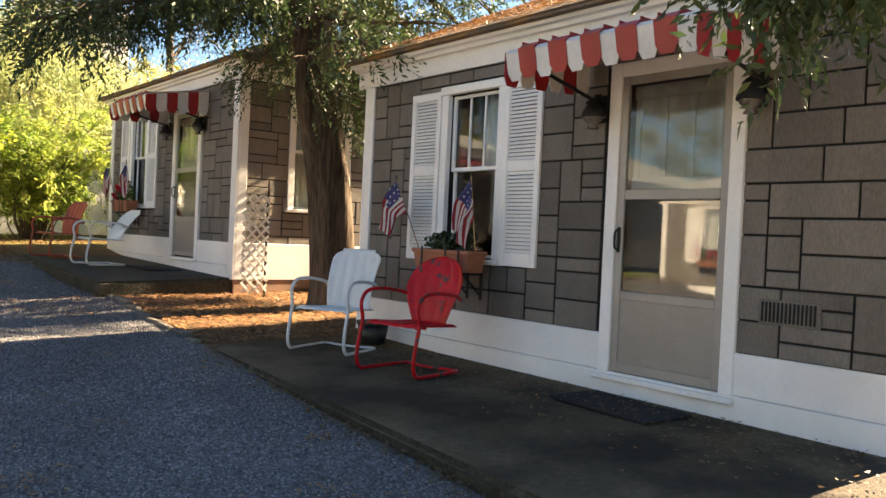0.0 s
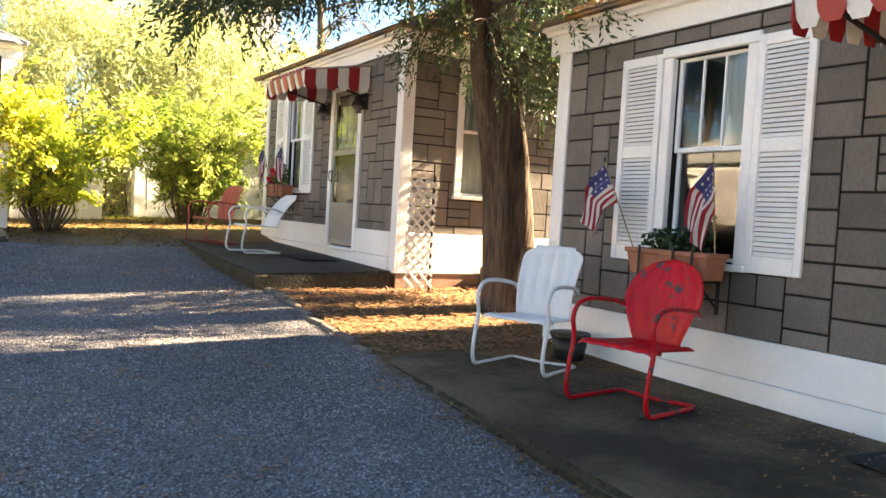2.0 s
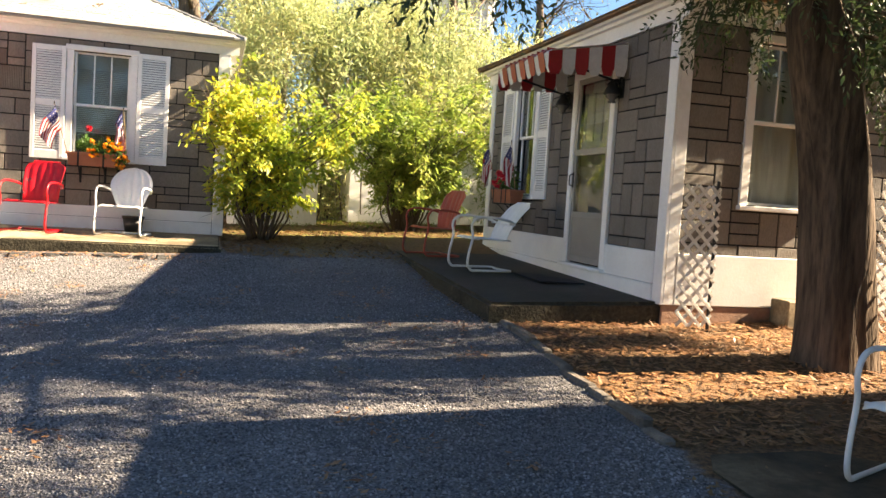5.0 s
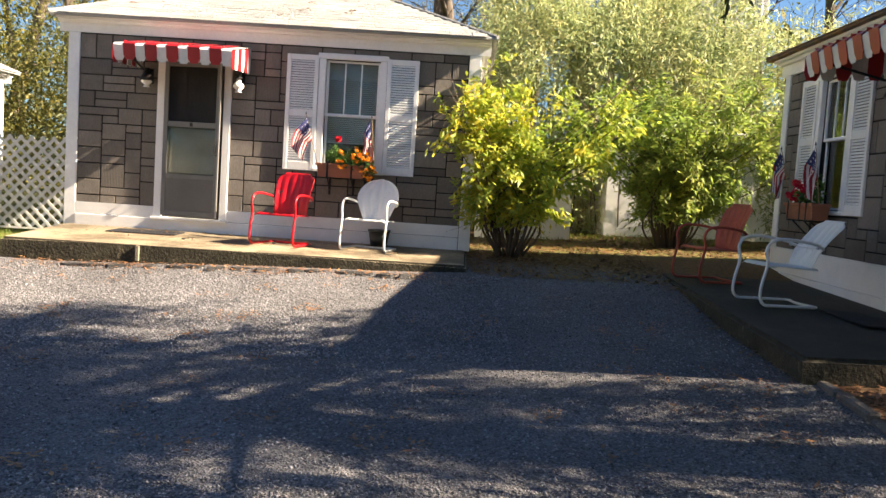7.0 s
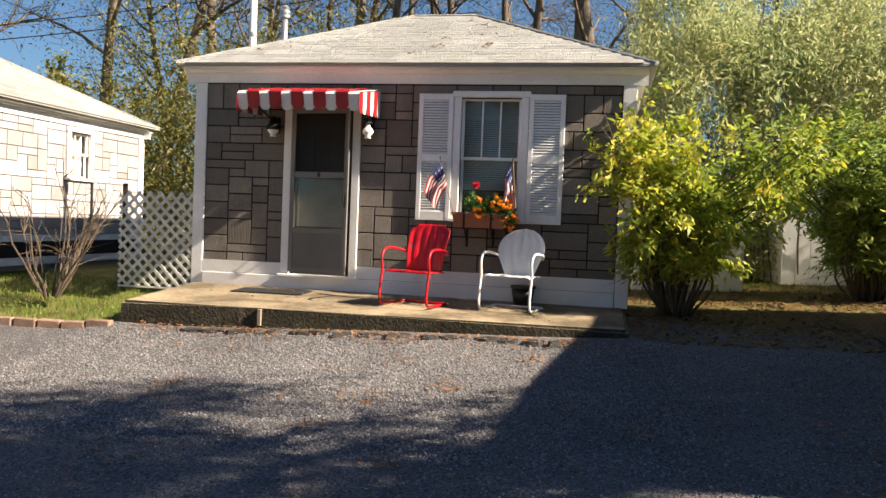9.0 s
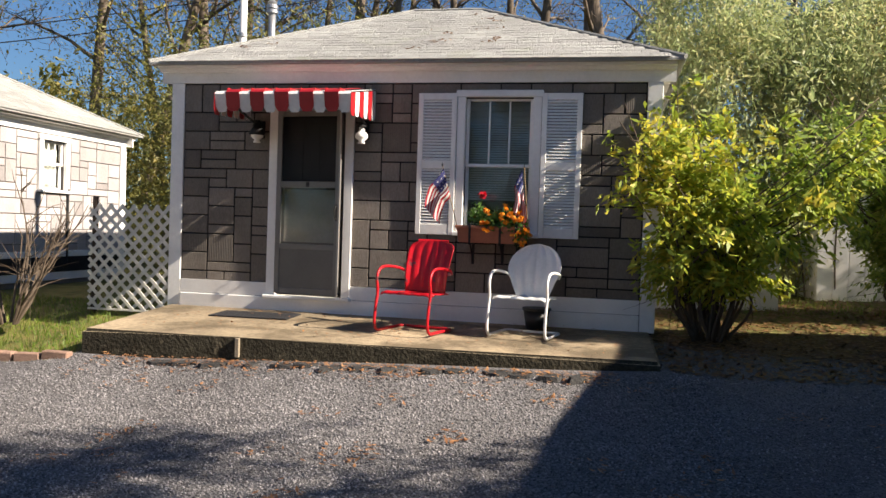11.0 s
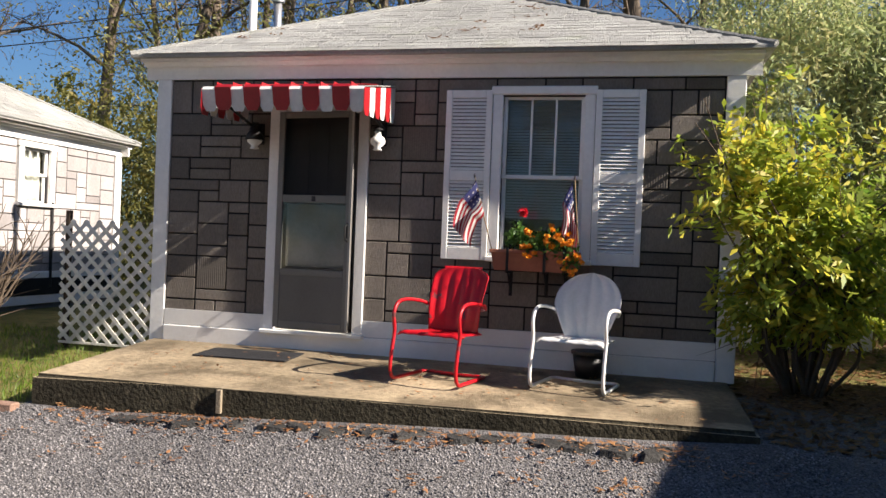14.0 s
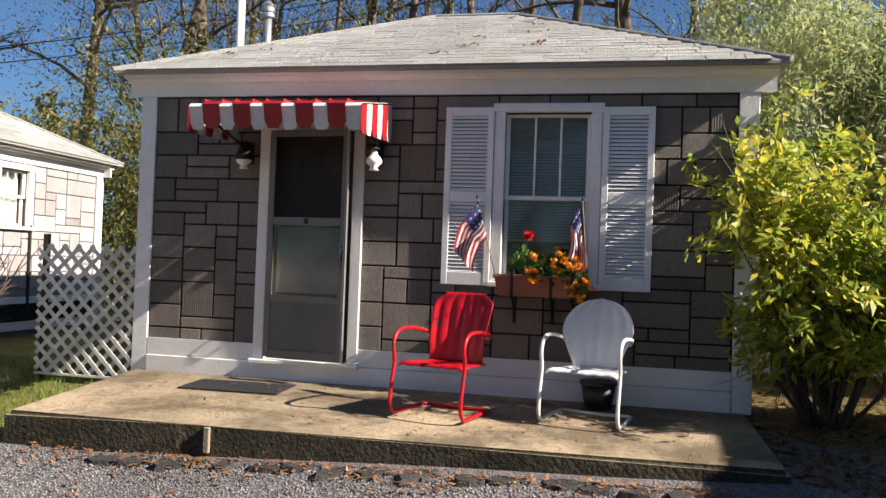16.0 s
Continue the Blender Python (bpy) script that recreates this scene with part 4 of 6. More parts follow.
def awning(m, w=1.46, proj=0.86, drop=0.16, val=0.18, n=11):
    """A metal slat awning in red and white with a scalloped valance; origin at the wall, at the middle of its top edge."""
    t = thing("awning", m, "red and white striped metal door awning with scalloped edge", "awning", "door awnings")
    k = w / n

    def scallop(p, du, dz, h, nrm, lift, tuck=0.0):
        """A hanging tongue with cut corners between two top points, as a thin prism."""
        p, du, nrm = Vector(p), Vector(du), Vector(nrm)
        ring = [p, p + du, p + du - Vector((0, 0, h * 0.72)), p + du * 0.8 - Vector((0, 0, h)), p + du * 0.2 - Vector((0, 0, h)), p - Vector((0, 0, h * 0.72))]
        ring[1] = ring[1] + Vector((0, 0, dz))
        ring[2:] = [q - nrm * tuck * (1.0 if i in (1, 2) else 0.72) for i, q in enumerate(ring[2:])]
        v = [q + nrm * lift for q in ring] + [q + nrm * (lift - 0.004) for q in ring]
        f = [(0, 1, 2, 3, 4, 5), (11, 10, 9, 8, 7, 6)] + [(i, i + 6, (i + 1) % 6 + 6, (i + 1) % 6) for i in range(6)]
        return v, f
    for i in range(n):
        red = i % 2 == 1
        x0, x1 = -w / 2 + i * k - (0.008 if red else 0), -w / 2 + (i + 1) * k + (0.008 if red else 0)
        up = 0.018 if red else 0.0
        g = Geo()
        top = [(x0, 0, up), (x1, 0, up), (x1, -proj + 0.03, up - drop), (x0, -proj + 0.03, up - drop), (x0, -proj, up - drop - 0.03), (x1, -proj, up - drop - 0.03)]
        v = top + [(a, b, c - 0.004) for a, b, c in top]
        g.add(v, [(0, 3, 2, 1), (3, 4, 5, 2), (6, 7, 8, 9), (9, 8, 11, 10), (0, 6, 9, 3), (3, 9, 10, 4), (1, 2, 8, 7), (2, 5, 11, 8), (0, 1, 7, 6)])
        if red:
            for a in (x0, x1):
                g.box((a - 0.003, -proj + 0.03, up - drop - 0.02), (a + 0.003, -proj + 0.25, up - drop + 0.02))
        g.add(*scallop((x0, -proj - (0.012 if red else 0), up - drop - 0.03), (x1 - x0, 0, 0), 0, val + (0.01 if red else 0), (0, -1, 0), 0, 0.045))
        part("slat", g, AWN_RED if red else AWN_WHITE, t)
    for s in (-1, 1):
        ns = 6
        for j in range(ns):
            y0 = -proj + j * proj / ns
            za = lambda y: -drop * (-y) / proj - 0.02
            red = j % 2 == 0
            v, f = scallop((s * (w / 2 + 0.002), y0, za(y0)), (0, proj / ns, 0), za(y0 + proj / ns) - za(y0), val + 0.02 + 0.13 * (1 + (y0 + proj / ns) / proj) * 0.8, (s, 0, 0), 0.004 if red else 0.001)
            part("side_slat", Geo().add(v, f), AWN_RED if red else AWN_WHITE, t)
        part("bracket", Geo().tube([(s * w * 0.44, -0.01, -0.4), (s * w * 0.44, -proj + 0.06, -drop - 0.06)], 0.014, 6)
             .tube([(s * w * 0.44, -0.01, -0.05), (s * w * 0.44, -proj + 0.05, -drop - 0.05)], 0.01, 6)
             .box((s * w * 0.44 - 0.03, -0.015, -0.46), (s * w * 0.44 + 0.03, 0, -0.34), 0.004), IRON, t, "black iron awning bracket")
    part("front_rail", Geo().tube([(-w / 2 + 0.02, -proj + 0.05, -drop - 0.05), (w / 2 - 0.02, -proj + 0.05, -drop - 0.05)], 0.012, 6), IRON, t, "black iron rail")
    return t


def wall_lamp(m, hood=False, glass=None):
    """A porch lamp: black bracket with a glass body like a hurricane lamp, white or darkened for shade."""
    t = thing("wall_lamp", m, "porch wall lamp with dark glass body and black bracket" if glass else "porch wall lamp with white glass body and black bracket", "lamp", "porch lamps")
    part("bracket", Geo().box((-0.05, -0.015, -0.03), (0.05, 0, 0.17), 0.006).tube(smooth_path([(0, -0.01, 0.12), (0, -0.07, 0.16), (0, -0.11, 0.12)], 4), 0.01, 6)
         .lathe([(0.05, 0.105), (0.06, 0.1), (0.035, 0.13), (0.012, 0.145)], (0, -0.11, 0)), IRON, t)
    part("glass_body", Geo().lathe([(0.03, -0.085), (0.045, -0.08), (0.028, -0.055), (0.068, -0.02), (0.072, 0.005), (0.06, 0.03), (0.032, 0.055), (0.03, 0.09), (0.022, 0.1)],
                                   (0, -0.11, 0), 20), glass or LAMPGLASS, t, "smoked glass lamp body" if glass else "white glass lamp body", smooth=True)
    if hood:
        part("hood", Geo().lathe([(0.088, 0.0), (0.09, 0.01), (0.07, 0.06), (0.04, 0.1), (0.012, 0.135)], (0, -0.11, 0), 20), IRON, t, "black metal lamp hood", smooth=True)
    return t


def lawn_chair(m, paint, label, rnd=1.0, tilt=0.0):
    """A tubular steel lawn chair with a pressed shell back. It faces -y; origin on the floor. rnd: how round the back is."""
    t = thing("lawn_chair", m, label, "chair", "metal lawn chairs")
    for s in (-1, 1):
        x = 0.285 * s
        part("side_tube", Geo().tube(smooth_path([(x * 0.86, 0.25, 0.56), (x * 0.98, 0.14, 0.6), (x, -0.1, 0.625), (x, -0.24, 0.605), (x, -0.3, 0.52), (x, -0.28, 0.39), (x, -0.315, 0.22),
                                                   (x, -0.325, 0.09), (x, -0.28, 0.022), (x, -0.18, 0.016), (x * 0.97, 0.2, 0.016)], 5), 0.0145, 10), paint, t, smooth=True)
    part("base_bar", Geo().tube(smooth_path([(-0.277, 0.19, 0.016), (-0.24, 0.235, 0.016), (-0.08, 0.2, 0.016), (0.08, 0.2, 0.016), (0.24, 0.235, 0.016), (0.277, 0.19, 0.016)], 5), 0.0135, 8), paint, t, smooth=True)
    part("cross_bar", Geo().tube([(-0.28, -0.2, 0.372), (0.28, -0.2, 0.372)], 0.011, 8), paint, t, smooth=True)
    part("rear_bar", Geo().tube(smooth_path([(-0.246, 0.25, 0.56), (-0.2, 0.275, 0.55), (0, 0.295, 0.55), (0.2, 0.275, 0.55), (0.246, 0.25, 0.56)], 4), 0.011, 8), paint, t, smooth=True)

    def seat(u, v):
        a, b = u * 2 - 1, v
        y = -0.27 + 0.5 * b
        z = 0.4 - 0.03 * b - 0.022 * (1 - a * a) * math.sin(math.pi * min(1, b * 1.1)) - (0.03 * (1 - b / 0.1) ** 2 if b < 0.1 else 0) - (0.012 * (abs(a) - 0.85) / 0.15 if abs(a) > 0.85 else 0)
        wid = 0.265 * (1 - 0.1 * b)
        ribs = 0.0025 * math.cos(a * math.pi * 5)
        return (wid * a, y, z + ribs)
    part("seat", Geo().plate(seat, 30, 20, 0.004), paint, t, smooth=True)

    def back(u, v):
        a, h = u * 2 - 1, v
        if rnd > 0.5:
            top = math.sqrt(max(0.0, 1 - max(0, (h - 0.55) / 0.45) ** 2))
            wid = (0.165 + 0.11 * min(1, h / 0.5)) * max(top, 0.02)
        else:
            top = (1 - max(0, (h - 0.78) / 0.22) ** 3) ** 0.5 if h < 1 else 0.0
            wid = (0.225 + 0.035 * h) * max(0.62 * (h >= 1) + top * 1.0, 0.66 if h > 0.9 else 0)
        z = 0.36 + 0.535 * h
        z -= tilt * 0.22 * h
        y = 0.205 + (0.1 + tilt * 0.45) * h + 0.045 * h * h
        cup = 0.05 * a * a * (0.4 + 0.6 * math.sin(math.pi * min(1, h + 0.15)))
        ribs = 0.016 * abs(math.sin(a * math.pi * 2.5)) * min(1, h * 3) * min(1, (1.02 - h) * 4)
        return (wid * a, y - cup - ribs, z)
    bk = part("backrest", Geo().plate(lambda u, v: back(1 - u, v), 34, 26, 0.004), paint, t, smooth=True)
    part("bolt", Geo().tube([(-0.23, 0.2, 0.56), (-0.26, 0.2, 0.56)], 0.012, 6), GALV, bk)
    part("bolt", Geo().tube([(0.23, 0.2, 0.56), (0.26, 0.2, 0.56)], 0.012, 6), GALV, bk)
    return t


def flag(foot, top, seed, across, lean, wide):
    """A small striped flag on a stick, hanging slack: foot and top of the stick; across is the way along the wall, lean how far its fly hangs aside, wide how far the cloth spreads."""
    rng = random.Random(seed)
    foot, top = Vector(foot), Vector(top)
    t = thing("flag", Matrix.Translation(foot), "small striped flag on a wooden stick in a window box", "flag", "window box flags")
    part("stick", Geo().tube([(0, 0, 0), top - foot], 0.005, 6), POLEWOOD, t)
    part("finial", Geo().lathe([(0.002, -0.012), (0.009, 0), (0.007, 0.012), (0.002, 0.03)], top - foot, 8), IRON, t, "small black finial")
    front = across.cross(Vector((0, 0, 1)))
    ph = rng.random() * 6
    nu, nv = 26, 26
    down = (foot - top).normalized()
    fall = (across * lean + Vector((0, 0, -1))).normalized()

    def cloth(u, v):
        """u runs along the fly, v down the hoist."""
        slack = min(1.0, u * 2.2)
        spread = across * (-wide * (1 - v) * slack + 0.02 * math.sin(u * 5 + ph))
        fold = 0.028 * math.sin(v * 9 + ph + 2 * u) * slack + 0.012 * math.sin(v * 17 + 4 * u)
        return (top - foot) + down * (0.025 + 0.3 * v * (1 - 0.42 * slack)) + fall * (0.42 * u) + spread + front * (fold + 0.01)
    g = Geo()
    verts = [cloth(i / nu, j / nv) for i in range(nu + 1) for j in range(nv + 1)]
    faces, mi = [], []
    for i in range(nu):
        for j in range(nv):
            faces.append((i * (nv + 1) + j, (i + 1) * (nv + 1) + j, (i + 1) * (nv + 1) + j + 1, i * (nv + 1) + j + 1))
            canton = i < 10 and j < 14
            star = canton and i % 3 == 1 and (j + i // 3) % 4 == 1
            mi.append(1 if star else 2 if canton else (0 if (j // 2) % 2 == 0 else 1))
    g.v, g.f, g.mi = [tuple(p) for p in verts], faces, mi
    part("cloth", g, [FLAG_RED, FLAG_WHITE, FLAG_BLUE], t, "striped flag cloth with blue starred corner", smooth=True)
    return t


def foliage(name, pts, size, aspect, mt, seed, parent=None, label="", droop=0.0, flat=0.0, axis=None):
    rng = np.random.default_rng(seed)
    me2 = quads_mesh(name, leaf_quads(np.asarray(pts, float), size, aspect, rng, flat, droop, axis), mt)
    return part(name, me2, mt, parent, label)


def ball_pts(n, c, r, rng, hollow=0.0):
    d = rng.normal(size=(n, 3))
    d /= np.linalg.norm(d, axis=1)[:, None]
    return np.asarray(c) + d * (hollow + (1 - hollow) * rng.uniform(0, 1, (n, 1)) ** 0.5) * np.asarray(r)


def window_box(m, w, kind, seed):
    """A terracotta trough on iron brackets with its plants; origin at the wall, middle of its rim."""
    rng = np.random.default_rng(seed)
    t = thing("window_box", m, {"mixed": "terracotta window box with red geranium and orange marigolds", "green": "terracotta window box with dark green plants",
                                "red": "terracotta window box with red geraniums"}[kind], "window box", "window boxes")
    g = Geo()
    a, b = w / 2, w / 2 - 0.03
    v = [(-a, -0.25, 0), (a, -0.25, 0), (a, -0.06, 0), (-a, -0.06, 0), (-b, -0.225, -0.17), (b, -0.225, -0.17), (b, -0.07, -0.17), (-b, -0.07, -0.17)]
    g.add(v, [(4, 5, 1, 0), (5, 6, 2, 1), (6, 7, 3, 2), (7, 4, 0, 3), (7, 6, 5, 4)])
    g.box((-a - 0.01, -0.262, -0.025), (a + 0.01, -0.238, 0.008), 0.005).box((-a - 0.01, -0.07, -0.025), (a + 0.01, -0.05, 0.008), 0.005)
    g.box((-a - 0.012, -0.238, -0.025), (-a + 0.012, -0.07, 0.008), 0.005).box((a - 0.012, -0.238, -0.025), (a + 0.012, -0.07, 0.008), 0.005)
    part("trough", g, TERRA, t)
    part("soil", Geo().box((-a + 0.012, -0.238, -0.05), (a - 0.012, -0.07, -0.02)), BARK, t)
    for s in (-0.6, 0.25, 0.7):
        part("bracket", Geo().box((s * a - 0.012, -0.27, -0.19), (s * a + 0.012, -0.264, 0.03), 0.002).box((s * a - 0.012, -0.27, -0.19), (s * a + 0.012, -0.004, -0.178), 0.002)
             .tube([(s * a, -0.2, -0.19), (s * a, -0.01, -0.36)], 0.008, 6).box((s * a - 0.015, -0.01, -0.4), (s * a + 0.015, 0, -0.15), 0.002), IRON, t, "black iron box bracket")
    if kind == "mixed":
        for cnt, pc, pr in ((160, (-a * 0.45, -0.16, 0.12), (0.12, 0.1, 0.14)), (420, (a * 0.25, -0.2, 0.07), (0.27, 0.14, 0.14)), (110, (a * 0.85, -0.27, -0.06), (0.1, 0.07, 0.15))):
            part("plant", quads_mesh("plant", leaf_quads(ball_pts(cnt, pc, pr, rng), 0.05, 0.55, rng), L_POT), L_POT, t, "green bedding plant")
        fl = np.concatenate([ball_pts(26, (a * 0.3, -0.24, 0.13), (0.25, 0.08, 0.1), rng, 0.7), ball_pts(15, (a * 0.85, -0.31, -0.04), (0.1, 0.05, 0.15), rng, 0.6), ball_pts(7, (-a * 0.1, -0.3, 0.02), (0.06, 0.03, 0.1), rng)])
        for p in fl:
            part("marigold", quads_mesh("marigold", leaf_quads(ball_pts(26, p, (0.024, 0.024, 0.016), rng), 0.03, 0.8, rng), P_ORANGE), P_ORANGE, t, "orange marigold head")
        gp = (-a * 0.3, -0.2, 0.33)
        part("stem", Geo().tube(smooth_path([(-a * 0.4, -0.16, 0.05), (-a * 0.34, -0.18, 0.2), gp], 4), 0.004, 5), L_POT, t)
        part("geranium", quads_mesh("geranium", leaf_quads(ball_pts(60, gp, (0.045, 0.045, 0.036), rng), 0.034, 0.9, rng), P_RED), P_RED, t, "red geranium head")
    else:
        lm = L_DARKPOT if kind == "green" else L_POT
        for cnt, pc, pr in ((420, (-a * 0.2, -0.16, 0.06), (a * 0.6, 0.1, 0.1)), (200, (a * 0.55, -0.15, 0.14), (0.13, 0.09, 0.2))):
            part("plant", quads_mesh("plant", leaf_quads(ball_pts(cnt, pc, pr, rng), 0.055, 0.5, rng), lm), lm, t, "leafy green plant")
        if kind == "red":
            for p in ball_pts(9, (-a * 0.3, -0.22, 0.14), (0.22, 0.06, 0.12), rng, 0.5):
                part("geranium", quads_mesh("geranium", leaf_quads(ball_pts(50, p, (0.045, 0.045, 0.04), rng), 0.034, 0.9, rng), P_RED), P_RED, t, "red geranium head")
    return t


for key, boxkind in (("A", "green"), ("B", "red"), ("C", "mixed"), ("E", "red")):
    c, M = CAB[key], CAB[key]["M"]
    w0, w1, wz0, wz1, sp = c["win"]
    du0, du1, dz0, dz1 = c["door"]
    sw = 0.42
    shutter(M @ pose(w0 - sw - 0.005, -0.016, wz0 - 0.04), sw, wz1 - wz0 + 0.08, sp - wz0 + 0.05)
    shutter(M @ pose(w1 + 0.005, -0.016, wz0 - 0.04), sw, wz1 - wz0 + 0.08, sp - wz0 + 0.05)
    dc = (du0 + du1) / 2
    awning(M @ pose(dc, -0.04, dz1 + 0.24))
    for s in (-1, 1):
        wall_lamp(M @ pose(dc + s * 0.61, -0.012, dz1 - 0.28), key != "C" or s < 0, None if key == "C" else SHADEGLASS)
    wc = (w0 + w1) / 2
    window_box(M @ pose(wc, -0.07, wz0 + 0.06), 0.74, boxkind, 5 + ord(key))
    for s in (-1, 1):
        a = M @ Vector((wc + s * 0.37, -0.25, wz0 + 0.05))
        tip, aside = {"A": ((-0.28, -0.38), (0.02, -0.12)), "B": ((-0.2, -0.25), (0.0, -0.05)), "C": ((-0.17, -0.12), (-0.04, 0.02)), "E": ((-0.2, -0.25), (0.0, -0.05))}[key][0 if s < 0 else 1]
        b = M @ Vector((wc + s * 0.36 + tip, -0.34, wz0 + 0.68))
        flag(a, b, ord(key) + s, M.to_3x3() @ Vector((1, 0, 0)), aside, 0.11 if key == "C" else 0.12)

# ---- chairs, mats, pots ----
RED_L = "red painted metal lawn chair with chipped shell back"
WHITE_L = "white painted metal lawn chair with pressed shell back"
lawn_chair(pose(3.82, 6.12, 0.45, 0, 0, -65), CHAIRWHITE, WHITE_L, 0.0)
lawn_chair(pose(3.79, 4.96, 0.445, 0, 0, -78), RED_CHIPPED, RED_L, 1.0)
lawn_chair(pose(-1.64, 14.43, 0.935, 0, 0, -14), RED, "bright red metal lawn chair on a sunny porch", 0.0)
lawn_chair(pose(-0.58, 14.6, 0.93, 0, 0, -12), CHAIRWHITE, "white metal lawn chair with round shell back", 1.0)
lawn_chair(pose(3.6, 12.2, 0.865, 0, 0, -84), CHAIRWHITE, WHITE_L, 0.0, 0.35)
lawn_chair(pose(3.42, 13.75, 0.9, 0, 0, -74), RED_FADED, "faded orange-red metal lawn chair in the shade", 0.0)


def door_mat(m, w, d, seed):
    rng = random.Random(seed)
    g = Geo().plate(lambda u, v: (w * (u - 0.5), d * (v - 0.5), 0.012 + 0.02 * max(0, u - 0.8) * rng.random()), 12, 6, 0.012)
    return single("door_mat", g, RUBBER, "dark rubber door mat lying before a door", "mat", "door mats", m=m)


door_mat(pose(4.2, 3.3, 0.45, 0, -1, 88), 0.8, 0.46, 1)
door_mat(pose(4.1, 11.45, 0.862, 1, 0, 88), 0.9, 0.5, 2)
door_mat(pose(-3.5, 14.8, 0.948, 1, 0, 2), 0.86, 0.45, 3)


def bucket(m, r, h):
    t = thing("plant_pot", m, "empty black plastic plant pot by the wall", "pot", "black pots")
    part("pot_body", Geo().lathe([(r * 0.75, 0), (r * 0.98, h * 0.9), (r * 0.98, h * 0.9), (r * 0.9, h * 0.88), (r * 0.7, 0.03), (0.01, 0.03)], n=20), PLASTIC_BLACK, t, smooth=True)
    part("rim", Geo().lathe([(r * 0.97, h * 0.88), (r * 1.06, h * 0.88), (r * 1.06, h), (r * 0.97, h)], n=20), PLASTIC_BLACK, t)
    return t


bucket(pose(4.3, 6.25, 0.46), 0.15, 0.22)
bucket(pose(-0.52, 15.05, 0.945), 0.14, 0.22)

# crawl-space vent on the near cabin
vt = thing("wall_vent", CAB["A"]["M"] @ pose(4.35, -0.014, 1.06), "dark metal crawl-space vent set in the shingles", "vent")
part("vent_frame", Geo().box((0, -0.012, 0), (0.38, 0, 0.15), 0.003), SIDING_COMB, vt)
for k in range(14):
    part("louvre", Geo().box((0.02 + k * 0.0247, -0.02, 0.015), (0.032 + k * 0.0247, -0.012, 0.135), 0.002), JOINT, vt)


# ---- lattice ----
def lattice(m, w, h, label, pitch=0.115, wid=0.03, stake=True, posts=True):
    """A panel of crossed strips clipped to its outline."""
    t = thing("lattice", m, label, "lattice", "lattice panels")
    for s in (1, -1):
        k = -h if s > 0 else 0.0
        while k < w + (0 if s > 0 else h):
            # strip x = k + s*z, clipped to 0..w and 0..h
            z0, z1 = 0.0, h
            if s > 0:
                z0, z1 = max(0, -k), min(h, w - k)
            else:
                z0, z1 = max(0, k - w), min(h, k)
            if z1 - z0 > 0.03:
                x0, x1 = k + s * z0, k + s * z1
                ln = math.hypot(x1 - x0, z1 - z0)
                rot = Matrix.Translation((x0, 0.004 * s, z0)) @ pose(0, 0, 0, 0, -45 if s > 0 else -135, 0)
                part("strip", Geo().box((0, -0.0035, -wid / 2), (ln, 0.0035, wid / 2), 0.002), LATTICE, t, m=rot)
            k += pitch
    if posts:
        part("edge_strip", Geo().box((0, -0.008, -0.01), (w, 0.008, 0.015), 0.003), LATTICE, t)
    if stake:
        part("stake", Geo().box((w - 0.03, 0.008, -0.35), (w - 0.005, 0.03, h + 0.05), 0.003), IRON, t, "dark iron stake")
    return t


lattice(pose(4.47, 9.45, 0.68), 0.36, 1.24, "narrow white plastic lattice trellis on a dark stake", 0.125, 0.03, True, False)
lattice(pose(6.42, 9.3, 0.6), 0.36, 1.48, "narrow white plastic lattice trellis between two cabins", 0.125, 0.03, True, False)
lattice(pose(-5.86, 15.28, 0.86), 1.06, 1.24, "white lattice fence panel beside a cabin corner", 0.15, 0.042, False, True)
single("fence_post", Geo().box((-5.84, 15.3, 0.6), (-5.79, 15.35, 2.2), 0.004), BARK, "thin dark post behind a lattice panel", "post")
lattice(pose(-8.1, 14.35, 0.95), 1.1, 1.2, "white lattice fence panel beside a pale cabin", 0.15, 0.042, False, True)

# step block beside the second cabin
single("concrete_block", Geo().box((5.68, 9.5, 0.4), (6.05, 9.76, 0.92), 0.012), CONCRETE, "pale concrete block standing by a foundation wall", "block")

# ---- edging ----
rg = random.Random(4)
y = 6.85
while y < 9.85:
    ln = rg.uniform(0.22, 0.5)
    x = edge_x(y)
    g = Geo().box((-0.042, 0, -0.08), (0.042, ln - 0.02, 0.03 + rg.random() * 0.035), 0.016)
    single("edging_stone", g, STONE, "pale rough edging stone along a leaf bed", "edging stone", "bed edging",
           m=pose(x + rg.uniform(-0.02, 0.02), y, float(gz(x, y)) + 0.0, rg.uniform(-3, 3), rg.uniform(-5, 5), rg.uniform(-6, 3)))
    y += ln
x = -10.5
while x < -4.72:
    g = Geo().box((0, -0.05, -0.05), (0.26, 0.05, 0.05 + rg.random() * 0.02), 0.01)
    single("edging_brick", g, BRICK, "weathered brick laid as a lawn edge", "brick", "lawn edging",
           m=pose(x, 13.28 + rg.uniform(-0.02, 0.02), float(gz(x, 13.28)) + 0.01, rg.uniform(-3, 3), rg.uniform(-3, 3), rg.uniform(-4, 4)))
    x += 0.28

